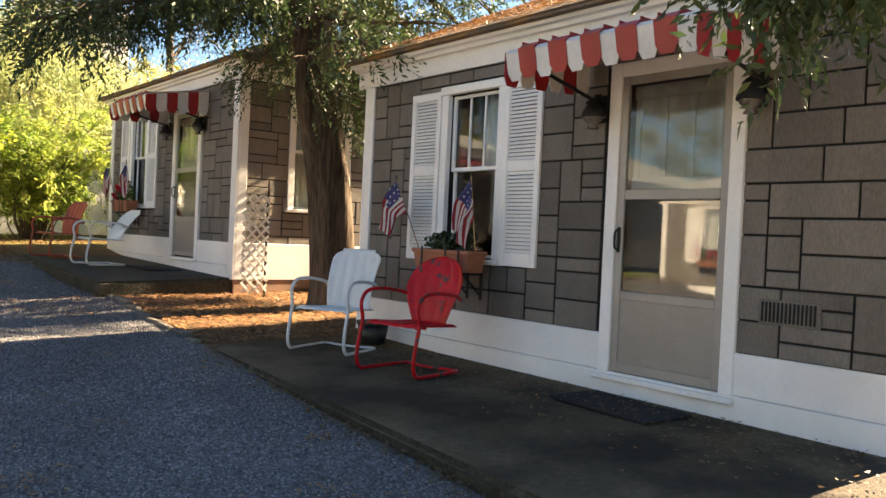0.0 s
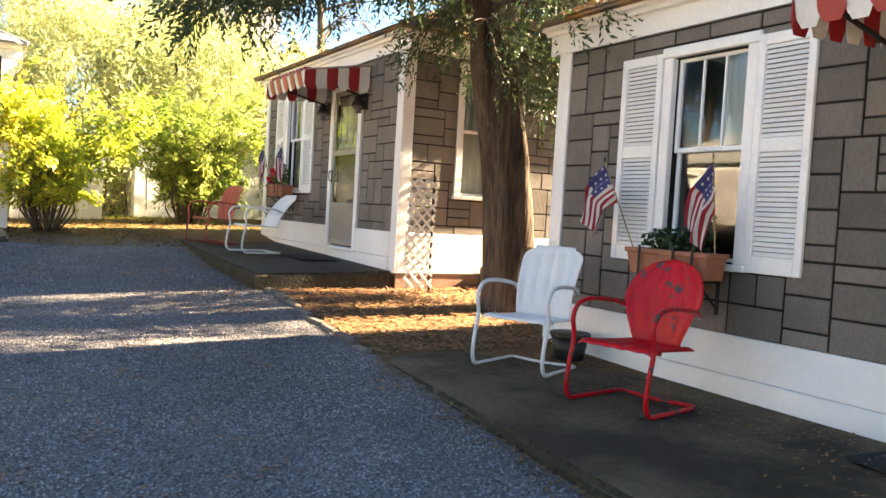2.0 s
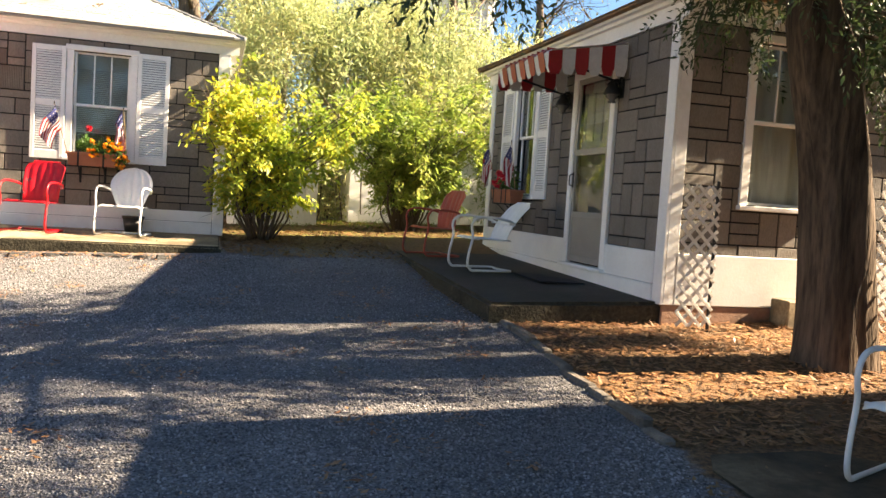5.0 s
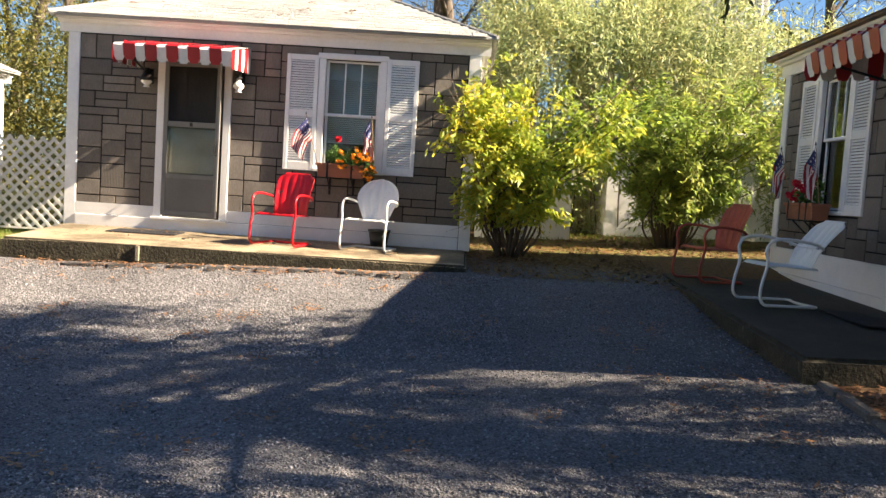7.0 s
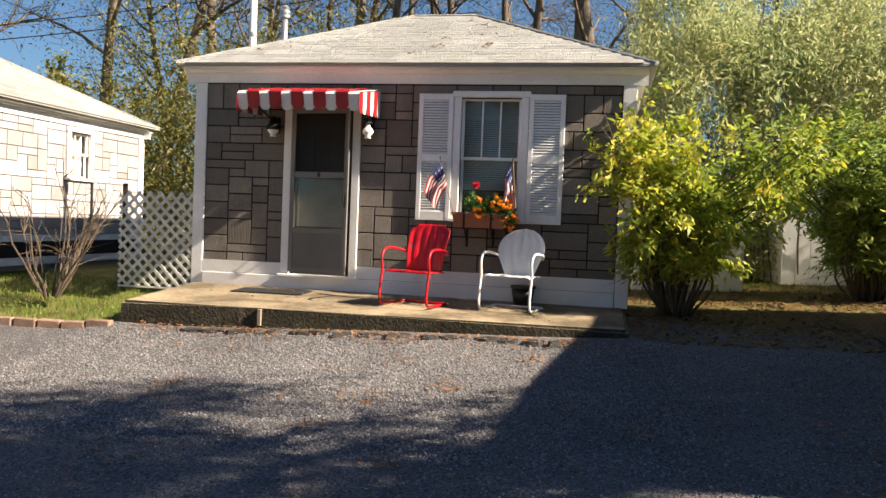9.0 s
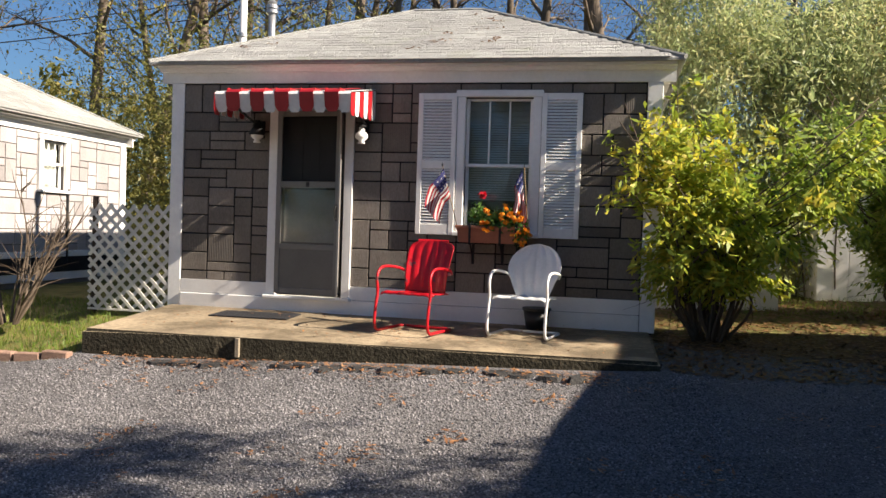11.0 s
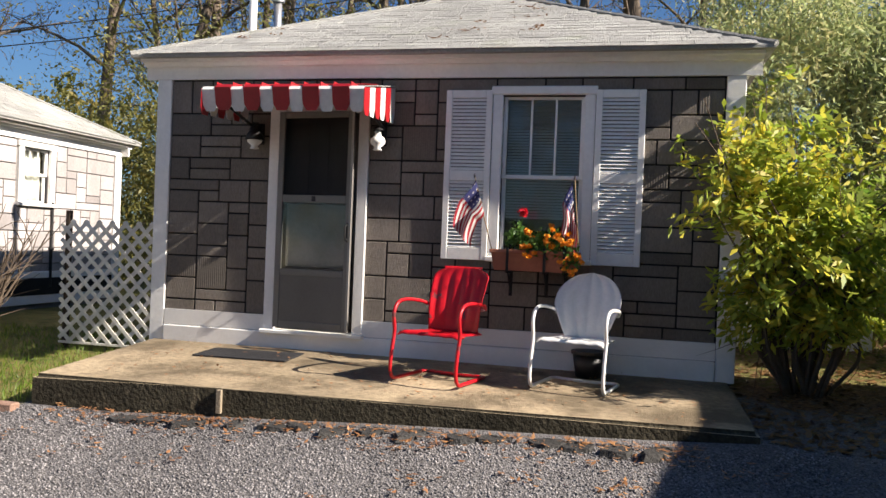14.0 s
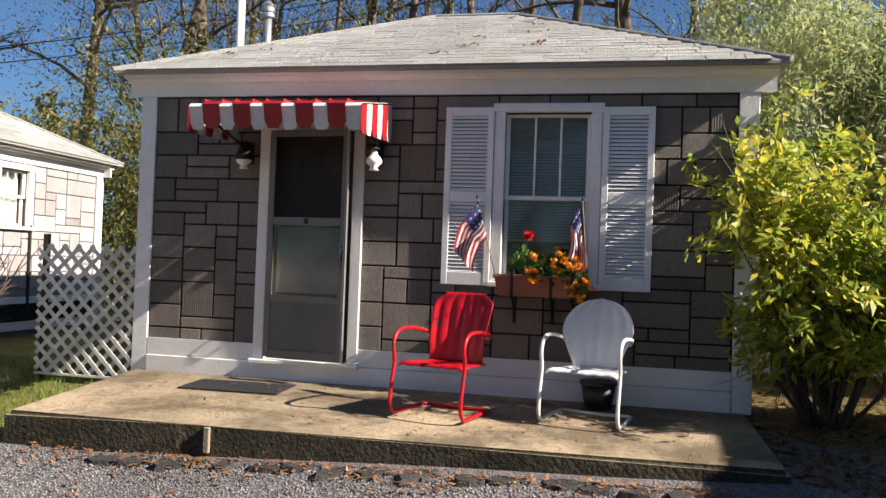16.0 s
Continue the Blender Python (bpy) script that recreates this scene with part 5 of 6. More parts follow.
# ---- pipes on and behind the roof ----
vp = thing("vent_pipe", pose(-4.25, 16.7, 4.08), "galvanised roof vent pipe with a ringed cap", "vent pipe")
part("pipe", Geo().lathe([(0.045, -0.1), (0.045, 0.62)], n=16), GALV, vp, smooth=True)
part("cap", Geo().lathe([(0.047, 0.6), (0.075, 0.61), (0.075, 0.65), (0.05, 0.66), (0.075, 0.67), (0.075, 0.71), (0.05, 0.72), (0.065, 0.75), (0.02, 0.79)], n=16), GALV, vp)
part("flashing", Geo().lathe([(0.15, -0.1), (0.08, 0.04), (0.062, 0.06)], n=16), GALV, vp)
wp = thing("flue_pipe", pose(-6.5, 20.5, 4.3), "tall white painted flue pipe behind a roof", "flue pipe")
part("pipe", Geo().lathe([(0.066, -3.4), (0.066, 3.8)], n=16), WHITE_OLD, wp, smooth=True)
part("collar", Geo().lathe([(0.07, 1.0), (0.08, 1.02), (0.08, 1.07), (0.07, 1.09)], n=16), GALV, wp)


# ---- sheds and far building ----
def board_shed(name, x0, x1, y0, y1, z0, z1, label, gap=0.2, roof=0.25):
    """A plain board shed: upright boards, corner posts and a low roof."""
    t = thing(name, pose(x0, y0, z0), label, "shed", "garden sheds")
    w, d, h = x1 - x0, y1 - y0, z1 - z0
    part("wall_core", Geo().box((0.01, 0.02, -0.3), (w - 0.01, d, h)), WHITE_OLD, t)
    n = max(2, int(w / gap))
    for k in range(n):
        part("board", Geo().box((k * w / n + 0.003, 0, 0), ((k + 1) * w / n - 0.003, 0.02, h), 0.004), WHITE_OLD, t)
    part("roof", Geo().add([(-0.1, -0.12, h), (w + 0.1, -0.12, h), (w + 0.1, d + 0.1, h), (-0.1, d + 0.1, h), (-0.1, -0.12, h + 0.04), (w + 0.1, -0.12, h + 0.04),
                            (w + 0.1, d / 2, h + roof), (-0.1, d / 2, h + roof), (w + 0.1, d + 0.1, h + 0.04), (-0.1, d + 0.1, h + 0.04)],
                           [(3, 2, 1, 0), (0, 1, 5, 4), (4, 5, 6, 7), (7, 6, 8, 9), (3, 9, 8, 2), (1, 2, 8, 6, 5), (0, 4, 7, 9, 3)]), ROOF_GREY, t)
    return t


board_shed("garden_shed", 0.75, 2.25, 17.3, 18.3, 1.0, 2.45, "low white board shed behind a leafy bush", roof=0.06)
board_shed("garden_shed", 3.05, 8.2, 18.9, 21.5, 1.02, 2.98, "pale board shed with upright boards in hedge shade")
fb = thing("far_building", pose(7.2, 33.0, 1.0), "tall pale building far behind the hedge", "building")
part("wall", Geo().box((0, 0, -0.5), (3.3, 6, 8.5), 0.02), WHITE_OLD, fb)
part("roof", Geo().box((-0.3, -0.3, 8.5), (3.6, 6.3, 8.75), 0.03), GALV, fb)
for k in range(11):
    part("batten", Geo().box((k * 0.3, -0.04, 0), (k * 0.3 + 0.05, 0.0, 8.48), 0.006), WHITE_OLD, fb)


# ---- trees ----
def polyline(p, d, length, n, rng, wander, pull=(0, 0, 0)):
    pts, d = [Vector(p)], Vector(d).normalized()
    for _ in range(n):
        d = (d + Vector([rng.gauss(0, wander) for _ in range(3)]) + Vector(pull)).normalized()
        pts.append(pts[-1] + d * (length / n))
    return pts


def at_frac(pts, f):
    k = f * (len(pts) - 1)
    i = min(int(k), len(pts) - 2)
    return pts[i].lerp(pts[i + 1], k - i)


def sprays(roots, dirs, rng, n=15, ln=0.34):
    """Flat hanging sprays of scale leaves: points and axes for the leaves."""
    c, ax = [], []
    for p, d in zip(roots, dirs):
        d = np.array(d, float)
        d[2] -= 0.75
        d /= np.linalg.norm(d)
        s = np.cross(d, rng.normal(size=3))
        s /= np.linalg.norm(s)
        for k in range(n):
            f = (k + 1) / n
            sg = 1 if k % 2 else -1
            w = 0.09 * math.sin(math.pi * min(1, f * 0.9 + 0.1))
            c.append(np.array(p) + d * ln * f + s * sg * w * rng.uniform(0.3, 1) + np.array([0, 0, -0.1 * f * f]))
            ax.append(d + s * sg * 0.7)
    return np.array(c), np.array(ax)


def cedar(base, path, radii, limbs, label, seed, per=26, boughs=()):
    """A cedar: barked trunk, limbs and hanging sprays. limbs: (height fraction, azimuth, length, rise)."""
    rng, nr = random.Random(seed), np.random.default_rng(seed)
    t = thing("cedar_tree", Matrix.Translation(base), label, "tree")
    trunk = smooth_path([Vector(p) - Vector(base) for p in path], 6)
    rr = np.interp(np.linspace(0, 1, len(trunk)), np.linspace(0, 1, len(radii)), radii)
    g = Geo()
    n = 22
    verts, faces = [], []
    for i, p in enumerate(trunk):
        for k in range(n):
            a = 2 * math.pi * k / n
            flute = 1 + 0.09 * math.sin(a * 5 + i * 0.15) + 0.05 * math.sin(a * 9 - i * 0.3)
            flare = 1 + 0.35 * math.exp(-i * 0.55)
            verts.append((p.x + rr[i] * flute * flare * math.cos(a), p.y + rr[i] * flute * flare * math.sin(a), p.z))
    for i in range(len(trunk) - 1):
        for k in range(n):
            faces.append((i * n + k, i * n + (k + 1) % n, (i + 1) * n + (k + 1) % n, (i + 1) * n + k))
    g.add(verts, faces)
    part("trunk", g, BARK, t, "reddish brown furrowed cedar trunk", smooth=True)
    twigs, roots, dirs = Geo(), [], []
    for f, az, ln, rise in limbs:
        p = at_frac(trunk, f)
        d = Vector((math.cos(radians(az)), math.sin(radians(az)), rise))
        pl = polyline(p, d, ln, 8, rng, 0.1, (0, 0, -0.07))
        part("limb", Geo().tube(pl, [0.055 * (1 - 0.85 * k / 8) * min(1.3, ln / 2.2) for k in range(9)], 7), BARK, t, smooth=True)
        for k in range(int(per * ln / 2)):
            q = at_frac(pl, rng.uniform(0.2, 1.0))
            dd = (d + Vector([rng.gauss(0, 0.8) for _ in range(3)])).normalized()
            tw = polyline(q, dd, rng.uniform(0.25, 0.75), 3, rng, 0.25, (0, 0, -0.2))
            twigs.tube(tw, [0.008, 0.006, 0.004, 0.002], 3, cap=False)
            for _ in range(3):
                roots.append(tuple(at_frac(tw, rng.uniform(0.2, 1))))
                dirs.append(tuple(dd + Vector([rng.gauss(0, 0.5) for _ in range(3)])))
    for pts, f0, dens in boughs:
        pl = smooth_path([Vector(q) - Vector(base) for q in pts], 4)
        part("limb", Geo().tube(pl, [0.06 * (1 - 0.8 * k / (len(pl) - 1)) for k in range(len(pl))], 7), BARK, t, smooth=True)
        d = (pl[-1] - pl[0]).normalized()
        for k in range(dens):
            q = at_frac(pl, rng.uniform(f0, 1.0))
            dd = (d + Vector([rng.gauss(0, 0.9) for _ in range(3)])).normalized()
            tw = polyline(q, dd, rng.uniform(0.2, 0.7), 3, rng, 0.25, (0, 0, -0.15))
            twigs.tube(tw, [0.009, 0.007, 0.004, 0.002], 3, cap=False)
            for _ in range(4):
                roots.append(tuple(at_frac(tw, rng.uniform(0.2, 1))))
                dirs.append(tuple(dd + Vector([rng.gauss(0, 0.5) for _ in range(3)])))
    tagged(part("twig", twigs, TWIG, t), kind="stuff")
    c, ax = sprays(roots, dirs, nr, 17, 0.3)
    foliage("crown", c, 0.066, 0.34, L_CEDAR, seed, t, "dark drooping cedar foliage", axis=ax)
    return t


rc = random.Random(8)
L1 = [(0.6 + 0.4 * (k / 52) ** 1.1, rc.uniform(0, 360), rc.uniform(1.6, 3.1) * (1.15 - 0.5 * k / 52), rc.uniform(-0.05, 0.35)) for k in range(52)]
L1 += [(0.6, 225, 2.0, 0.15), (0.55, -40, 1.3, -0.1), (0.5, -25, 1.0, -0.3), (0.53, -60, 1.0, -0.2),
       (0.52, 10, 1.1, -0.2), (0.57, -75, 1.2, 0.0), (0.7, 190, 3.2, 0.2), (0.54, 230, 0.7, 0.0), (0.58, 150, 0.9, 0.1)]
L1 += [(0.66 + 0.03 * k, 62 + 8 * k, 3.3 - 0.15 * k, 0.12) for k in range(8)]
B1 = [([(4.7, 8.28, 4.0), (3.9, 8.1, 4.05), (2.9, 7.9, 3.75), (1.65, 7.7, 3.2)], 0.3, 130), ([(4.7, 8.28, 4.3), (3.7, 8.6, 4.4), (2.6, 8.9, 4.25), (1.6, 9.1, 4.0)], 0.2, 80),
      ([(4.7, 8.28, 3.8), (4.1, 7.6, 4.0), (3.3, 7.0, 3.9), (2.7, 6.5, 3.7)], 0.3, 70), ([(4.7, 8.28, 4.6), (3.6, 7.6, 4.9), (2.2, 7.0, 4.8), (1.0, 6.6, 4.5)], 0.3, 80),
      ([(4.7, 8.28, 4.2), (5.4, 8.7, 4.2), (6.2, 9.0, 3.8), (6.8, 9.15, 3.2)], 0.25, 110), ([(4.75, 8.28, 3.5), (5.5, 8.5, 3.6), (6.3, 8.7, 3.1), (6.8, 8.8, 2.6)], 0.3, 110)]
cedar((5.1, 8.25, 0.5), [(5.12, 8.25, 0.42), (5.06, 8.25, 1.3), (4.98, 8.25, 2.0), (4.76, 8.25, 3.1), (4.68, 8.28, 4.6), (4.72, 8.3, 6.4), (4.75, 8.3, 8.4)],
      [0.27, 0.25, 0.24, 0.25, 0.18, 0.11, 0.03], L1, "old cedar with leaning brown trunk between two cabins", 3, per=32, boughs=B1)
L2 = [(0.3 + 0.7 * k / 20, rc.uniform(0, 360), rc.uniform(1.6, 3.2), rc.uniform(-0.05, 0.3)) for k in range(20)]
B2 = [([(9.2, 1.9, 6.2), (6.5, 1.7, 5.7), (4.2, 1.55, 4.6), (3.2, 1.5, 3.5), (2.85, 1.45, 2.75)], 0.66, 260),
      ([(9.2, 1.9, 6.0), (6.5, 1.2, 5.6), (4.4, 1.0, 4.4), (3.6, 1.05, 3.3), (3.4, 1.1, 2.75)], 0.66, 240)]
cedar((9.3, 1.9, 0.4), [(9.3, 1.9, 0.3), (9.3, 1.9, 2.5), (9.25, 1.9, 5), (9.2, 1.95, 7.5), (9.2, 2.0, 10)], [0.3, 0.26, 0.22, 0.14, 0.03], L2,
      "tall cedar behind a cabin with limbs over its roof", 5, per=20, boughs=B2)


def leafy_bush(base, c, r, label, seed, n, mt, size, stems=14, aspect=0.34, trunk=False, low=0.0):
    """A many-stemmed bush with clumps of leaves along its shoots."""
    rng, nr = random.Random(seed), np.random.default_rng(seed)
    t = thing("bush", Matrix.Translation(base), label, "bush")
    b, c = Vector(base), Vector(c) - Vector(base)
    pts = []
    for k in range(stems):
        tgt = c + Vector((r[0] * rng.uniform(-0.9, 0.9), r[1] * rng.uniform(-0.9, 0.9), r[2] * rng.uniform(0.1, 1.0)))
        foot = Vector((rng.uniform(-0.16, 0.16), rng.uniform(-0.14, 0.14), -0.05))
        pl = smooth_path([foot, foot * 2.2 + Vector((0, 0, tgt.z * 0.4)), tgt], 6)
        part("stem", Geo().tube(pl, [0.018 * (1 - 0.8 * i / (len(pl) - 1)) for i in range(len(pl))], 6), TWIG, t, smooth=True)
        for _ in range(6):
            q = at_frac(pl, rng.uniform(0.35, 0.95))
            d = (tgt - foot).normalized() * 0.5 + Vector([rng.gauss(0, 0.7) for _ in range(3)])
            sh = polyline(q, d, rng.uniform(0.35, 0.8), 5, rng, 0.12, (0, 0, -0.06))
            pts.append(sh)
    if trunk:
        part("trunk", Geo().tube([(0, 0, -0.1), (-0.03, 0, 0.6), (0.05, -0.05, 1.3)], [0.11, 0.09, 0.06], 10), BARK, t, smooth=True)
    g = Geo()
    for sh in pts:
        g.tube(sh, [0.006, 0.005, 0.004, 0.003, 0.002, 0.001], 4, cap=False)
    tagged(part("shoot", g, TWIG, t), kind="stuff")
    cc, ax = [], []
    for k in range(n):
        sh = pts[rng.randrange(len(pts))]
        f = rng.uniform(0.1, 1.05)
        p = at_frac(sh, min(f, 1)) + Vector([rng.gauss(0, 0.055) for _ in range(3)])
        if ((p - c).x / r[0]) ** 2 + ((p - c).y / r[1]) ** 2 + ((p - c).z / r[2]) ** 2 > 1.5:
            continue
        if p.z < low * (0.6 + 0.8 * rng.random()):
            continue
        cc.append(tuple(p))
        dv = sh[-1] - sh[0]
        ax.append(tuple(dv.normalized() * 0.6 + Vector((rng.gauss(0, 0.5), rng.gauss(0, 0.5), -0.45))))
    foliage("leaves", cc, size, aspect, mt, seed, t, "", axis=np.array(ax)).name = "crown"
    return t


leafy_bush((1.2, 15.2, 0.95), (1.45, 14.95, 2.35), (1.38, 0.9, 1.05), "yellow-green leafy bush growing at a cabin corner", 21, 15500, L_BUSH, 0.108, 38, low=0.4)
leafy_bush((3.65, 16.7, 1.0), (4.0, 17.0, 2.45), (2.1, 1.3, 1.25), "dense green drooping bush with dark trunk beside a shed", 22, 34000, L_BUSH_DARK, 0.115, 60, aspect=0.24, trunk=True, low=0.55)


def bare_shrub(base, label, seed, h=1.5, n=16):
    rng = random.Random(seed)
    t = thing("shrub", Matrix.Translation(base), label, "shrub")
    for k in range(n):
        az = rng.uniform(0, 6.28)
        d = Vector((math.cos(az) * 0.55, math.sin(az) * 0.55, rng.uniform(0.7, 1.4)))
        pl = polyline((math.cos(az) * 0.08, math.sin(az) * 0.08, -0.05), d, h * rng.uniform(0.6, 1.1), 6, rng, 0.13)
        g = Geo().tube(pl, [0.016 * (1 - 0.8 * i / 6) for i in range(7)], 5)
        for _ in range(6):
            q = at_frac(pl, rng.uniform(0.3, 0.95))
            g.tube(polyline(q, d + Vector([rng.gauss(0, 0.8) for _ in range(3)]), rng.uniform(0.2, 0.5), 4, rng, 0.15), [0.006, 0.005, 0.004, 0.003, 0.002], 4, cap=False)
        part("branch", g, TWIG, t)
    return t


bare_shrub((-5.95, 14.1, 0.85), "leafless grey shrub on a lawn edge", 31)


# ---- hedge and woods ----
def cloud(name, boxes, n, size, aspect, mt, label, seed, droop=0.3, category="hedge", clump=60, spread=(0.28, 0.28, 0.3)):
    """Uncountable leaves in uneven clumps inside the boxes (x0, x1, y0, y1, z0, z1)."""
    nr = np.random.default_rng(seed)
    vol = np.array([(b[1] - b[0]) * (b[3] - b[2]) * (b[5] - b[4]) for b in boxes])
    pts = []
    for b, k in zip(boxes, (n * vol / vol.sum()).astype(int)):
        m = max(4, k // clump)
        cc = np.stack([nr.uniform(b[0], b[1], m), nr.uniform(b[2], b[3], m), b[4] + (b[5] - b[4]) * nr.uniform(0, 1, m) ** 0.85], 1)
        q = cc[nr.integers(0, m, k)] + nr.normal(size=(k, 3)) * np.array(spread)
        pts.append(q)
    p = np.concatenate(pts)
    p = p[p[:, 2] > gz(p[:, 0], p[:, 1]) + 0.05]
    me2 = quads_mesh(name, leaf_quads(p, size, aspect, nr, 0.0, droop), mt)
    return tagged(new(name, me2), label, category, kind="stuff")


cloud("hedge", [(0.6, 3.0, 18.6, 21.0, 1.4, 5.2), (2.2, 3.4, 19.6, 20.6, 1.0, 2.6), (2.6, 5.5, 19.0, 22.5, 2.6, 5.6), (5.0, 9.0, 19.5, 23.0, 2.0, 5.2), (8.5, 13, 18, 23, 1, 5.0), (0.9, 2.6, 19.5, 22.5, 4.6, 6.6),
                (3.2, 4.6, 20, 22.5, 5.2, 6.2)],
      230000, 0.12, 0.24, L_HEDGE, "tall yellow-green bamboo-like hedge in autumn sun", 41, 0.6, clump=170, spread=(0.17, 0.17, 0.26))
# extra hedge mostly hidden behind the second cabin, added to shade the bush
cloud("hedge", [(5.5, 8.8, 16.3, 18.4, 1.2, 3.5)], 36000, 0.12, 0.24, L_HEDGE, "yellow-green hedge behind a grey cabin", 42, 0.6, clump=170, spread=(0.17, 0.17, 0.26))
cg = Geo()
rb = random.Random(17)
for k in range(170):
    x, y = rb.uniform(0.7, 9.5), rb.uniform(18.7, 22.5)
    h = rb.uniform(2.5, 5.0)
    pl = polyline((x, y, float(gz(x, y)) - 0.05), (rb.gauss(0, 0.08), rb.gauss(0, 0.08), 1), h, 5, rb, 0.06)
    cg.tube(pl, [0.016, 0.014, 0.012, 0.009, 0.006, 0.003], 4, cap=False)
single("hedge_culms", cg, BARK_GREY, "thin upright stems inside the hedge", "hedge", kind="stuff")
cloud("undergrowth", [(-9.5, -3.5, 20.5, 24, 1.0, 4.2), (-16, -8, 22, 26, 1.0, 5.0), (-5, 1.5, 21.5, 25, 1.0, 3.5), (2.2, 3.6, 20.5, 22.5, 0.9, 2.3), (-10.5, -4.4, 21, 24.5, 1.0, 6.0)], 62000, 0.12, 0.35, L_WOOD,
      "olive and brown undergrowth at the wood's edge", 43, 0.1, "undergrowth")
cloud("wood_leaves", [(-15, -5, 25, 31, 3.5, 11), (-5, 3, 27, 32, 4, 9)], 30000, 0.085, 0.4, L_WOOD, "thin olive autumn leaves among bare woodland limbs", 46, 0.1, "woods", clump=25, spread=(0.5, 0.5, 0.4))
cloud("far_woods", [(-30, -8, 36, 44, 1, 9), (-10, 12, 38, 46, 1, 7), (11, 34, 30, 44, 1, 8)], 20000, 0.4, 0.4, L_WOOD, "distant autumn woods", 44, 0.1, "woods")
# unseen woods behind the viewpoint, added to cut sky light and darken reflections
cloud("woods_behind", [(-40, 40, -42, -30, 0, 13), (-44, -32, -30, 36, 0, 12)], 150000, 0.26, 0.5, L_WOOD, "distant autumn woods round the court", 45, 0.1, "woods")


def wood_tree(base, h, r, label, seed, leaves=0, lean=(0, 0), mt=L_WOOD):
    """A tall thin woodland tree with bare limbs and few leaves left."""
    rng, nr = random.Random(seed), np.random.default_rng(seed)
    t = thing("woodland_tree", Matrix.Translation(base), label, "tree", "bare woodland trees")
    tr = polyline((0, 0, -0.2), (lean[0], lean[1], 1), h, 10, rng, 0.035)
    part("trunk", Geo().tube(tr, [r * (1 - 0.8 * i / 10) for i in range(11)], 10), BARK_GREY, t, smooth=True)
    fine, tips = Geo(), []
    for k in range(13):
        p = at_frac(tr, rng.uniform(0.28, 0.97))
        az = rng.uniform(0, 6.28)
        d = Vector((math.cos(az), math.sin(az), rng.uniform(0.25, 1.1)))
        ln = rng.uniform(1.4, 3.6)
        pl = polyline(p, d, ln, 6, rng, 0.14, (0, 0, 0.05))
        part("limb", Geo().tube(pl, [r * 0.3 * (1 - 0.8 * i / 6) for i in range(7)], 6), BARK_GREY, t, smooth=True)
        for _ in range(9):
            q = at_frac(pl, rng.uniform(0.25, 1))
            sub = polyline(q, d + Vector([rng.gauss(0, 0.8) for _ in range(3)]), rng.uniform(0.5, 1.5), 4, rng, 0.2)
            fine.tube(sub, [0.014, 0.011, 0.008, 0.005, 0.003], 4, cap=False)
            for _ in range(3):
                q2 = at_frac(sub, rng.uniform(0.3, 1))
                s2 = polyline(q2, Vector([rng.gauss(0, 1) for _ in range(3)]) + d * 0.5, rng.uniform(0.3, 0.8), 3, rng, 0.2)
                fine.tube(s2, [0.007, 0.006, 0.004, 0.002], 3, cap=False)
                tips.append(tuple(s2[-1])), tips.append(tuple(s2[1]))
    tagged(part("branch", fine, TWIG, t), kind="stuff")
    if leaves:
        tp = np.array(tips)
        c = tp[nr.integers(0, len(tp), leaves)] + nr.normal(size=(leaves, 3)) * 0.22
        foliage("crown", c, 0.12, 0.45, mt, seed, t, "sparse olive autumn leaves", 0.2)
    return t


WL = "tall woodland tree with bare grey limbs"
WLL = "tall woodland tree with sparse autumn leaves"
for i, (x, y, h, r, lv, lx) in enumerate([(-12.0, 25.5, 13, 0.2, 0, 0.22), (-9.9, 26, 14, 0.2, 700, 0.02), (-9.3, 27, 13, 0.14, 700, -0.05), (-6.6, 27.5, 14, 0.22, 0, 0.0), (-5.6, 27, 13, 0.17, 300, 0.03),
                                          (-3.9, 28, 14, 0.16, 0, 0.05), (-2.6, 29, 14, 0.15, 0, -0.04), (-0.6, 27, 14, 0.24, 0, 0.0), (0.1, 27.4, 14, 0.26, 0, 0.02), (-1.9, 26, 13, 0.16, 0, 0.03),
                                          (3.6, 26.5, 13, 0.2, 0, 0.24), (2.4, 30, 13, 0.13, 0, 0.06), (6.4, 25.2, 11, 0.16, 200, 0.03), (9.3, 25.0, 12, 0.18, 200, 0.02), (-14.8, 28, 14, 0.22, 500, 0.0),
                                          (-17, 25, 13, 0.2, 500, 0.1), (13.5, 26, 11, 0.2, 900, 0.0), (-7.7, 31, 14, 0.18, 800, 0.0), (-11.3, 32, 14, 0.2, 900, 0.05), (5.2, 33, 13, 0.16, 0, 0.0), (17, 22, 11, 0.2, 900, 0.0), (-13.2, 29.5, 14, 0.15, 300, -0.04), (-8.6, 29, 14, 0.14, 0, 0.05), (-4.7, 30.5, 14, 0.2, 300, -0.02), (1.4, 31, 14, 0.17, 0, 0.0), (-10.7, 29, 13, 0.13, 300, 0.1), (-6.1, 32, 14, 0.16, 0, 0.03)]):
    wood_tree((x, y, float(gz(x, y))), h, r, WLL if lv else WL, 60 + i, lv, (lx, 0.0))

# overhead cables
for k, (p, q) in enumerate((((-22, 20, 5.0), (6, 33, 13.5)), ((-22, 19.6, 4.6), (6, 33, 12.9)))):
    p, q = Vector(p), Vector(q)
    single("cable", Geo().tube([p.lerp(q, i / 12) - Vector((0, 0, 1.2 * (1 - (i / 6 - 1) ** 2))) for i in range(13)], 0.014, 5), IRON, "black overhead cable across the woods", "cable", "overhead cables")

# ---- gravel, leaves, grass ----
nr = np.random.default_rng(77)


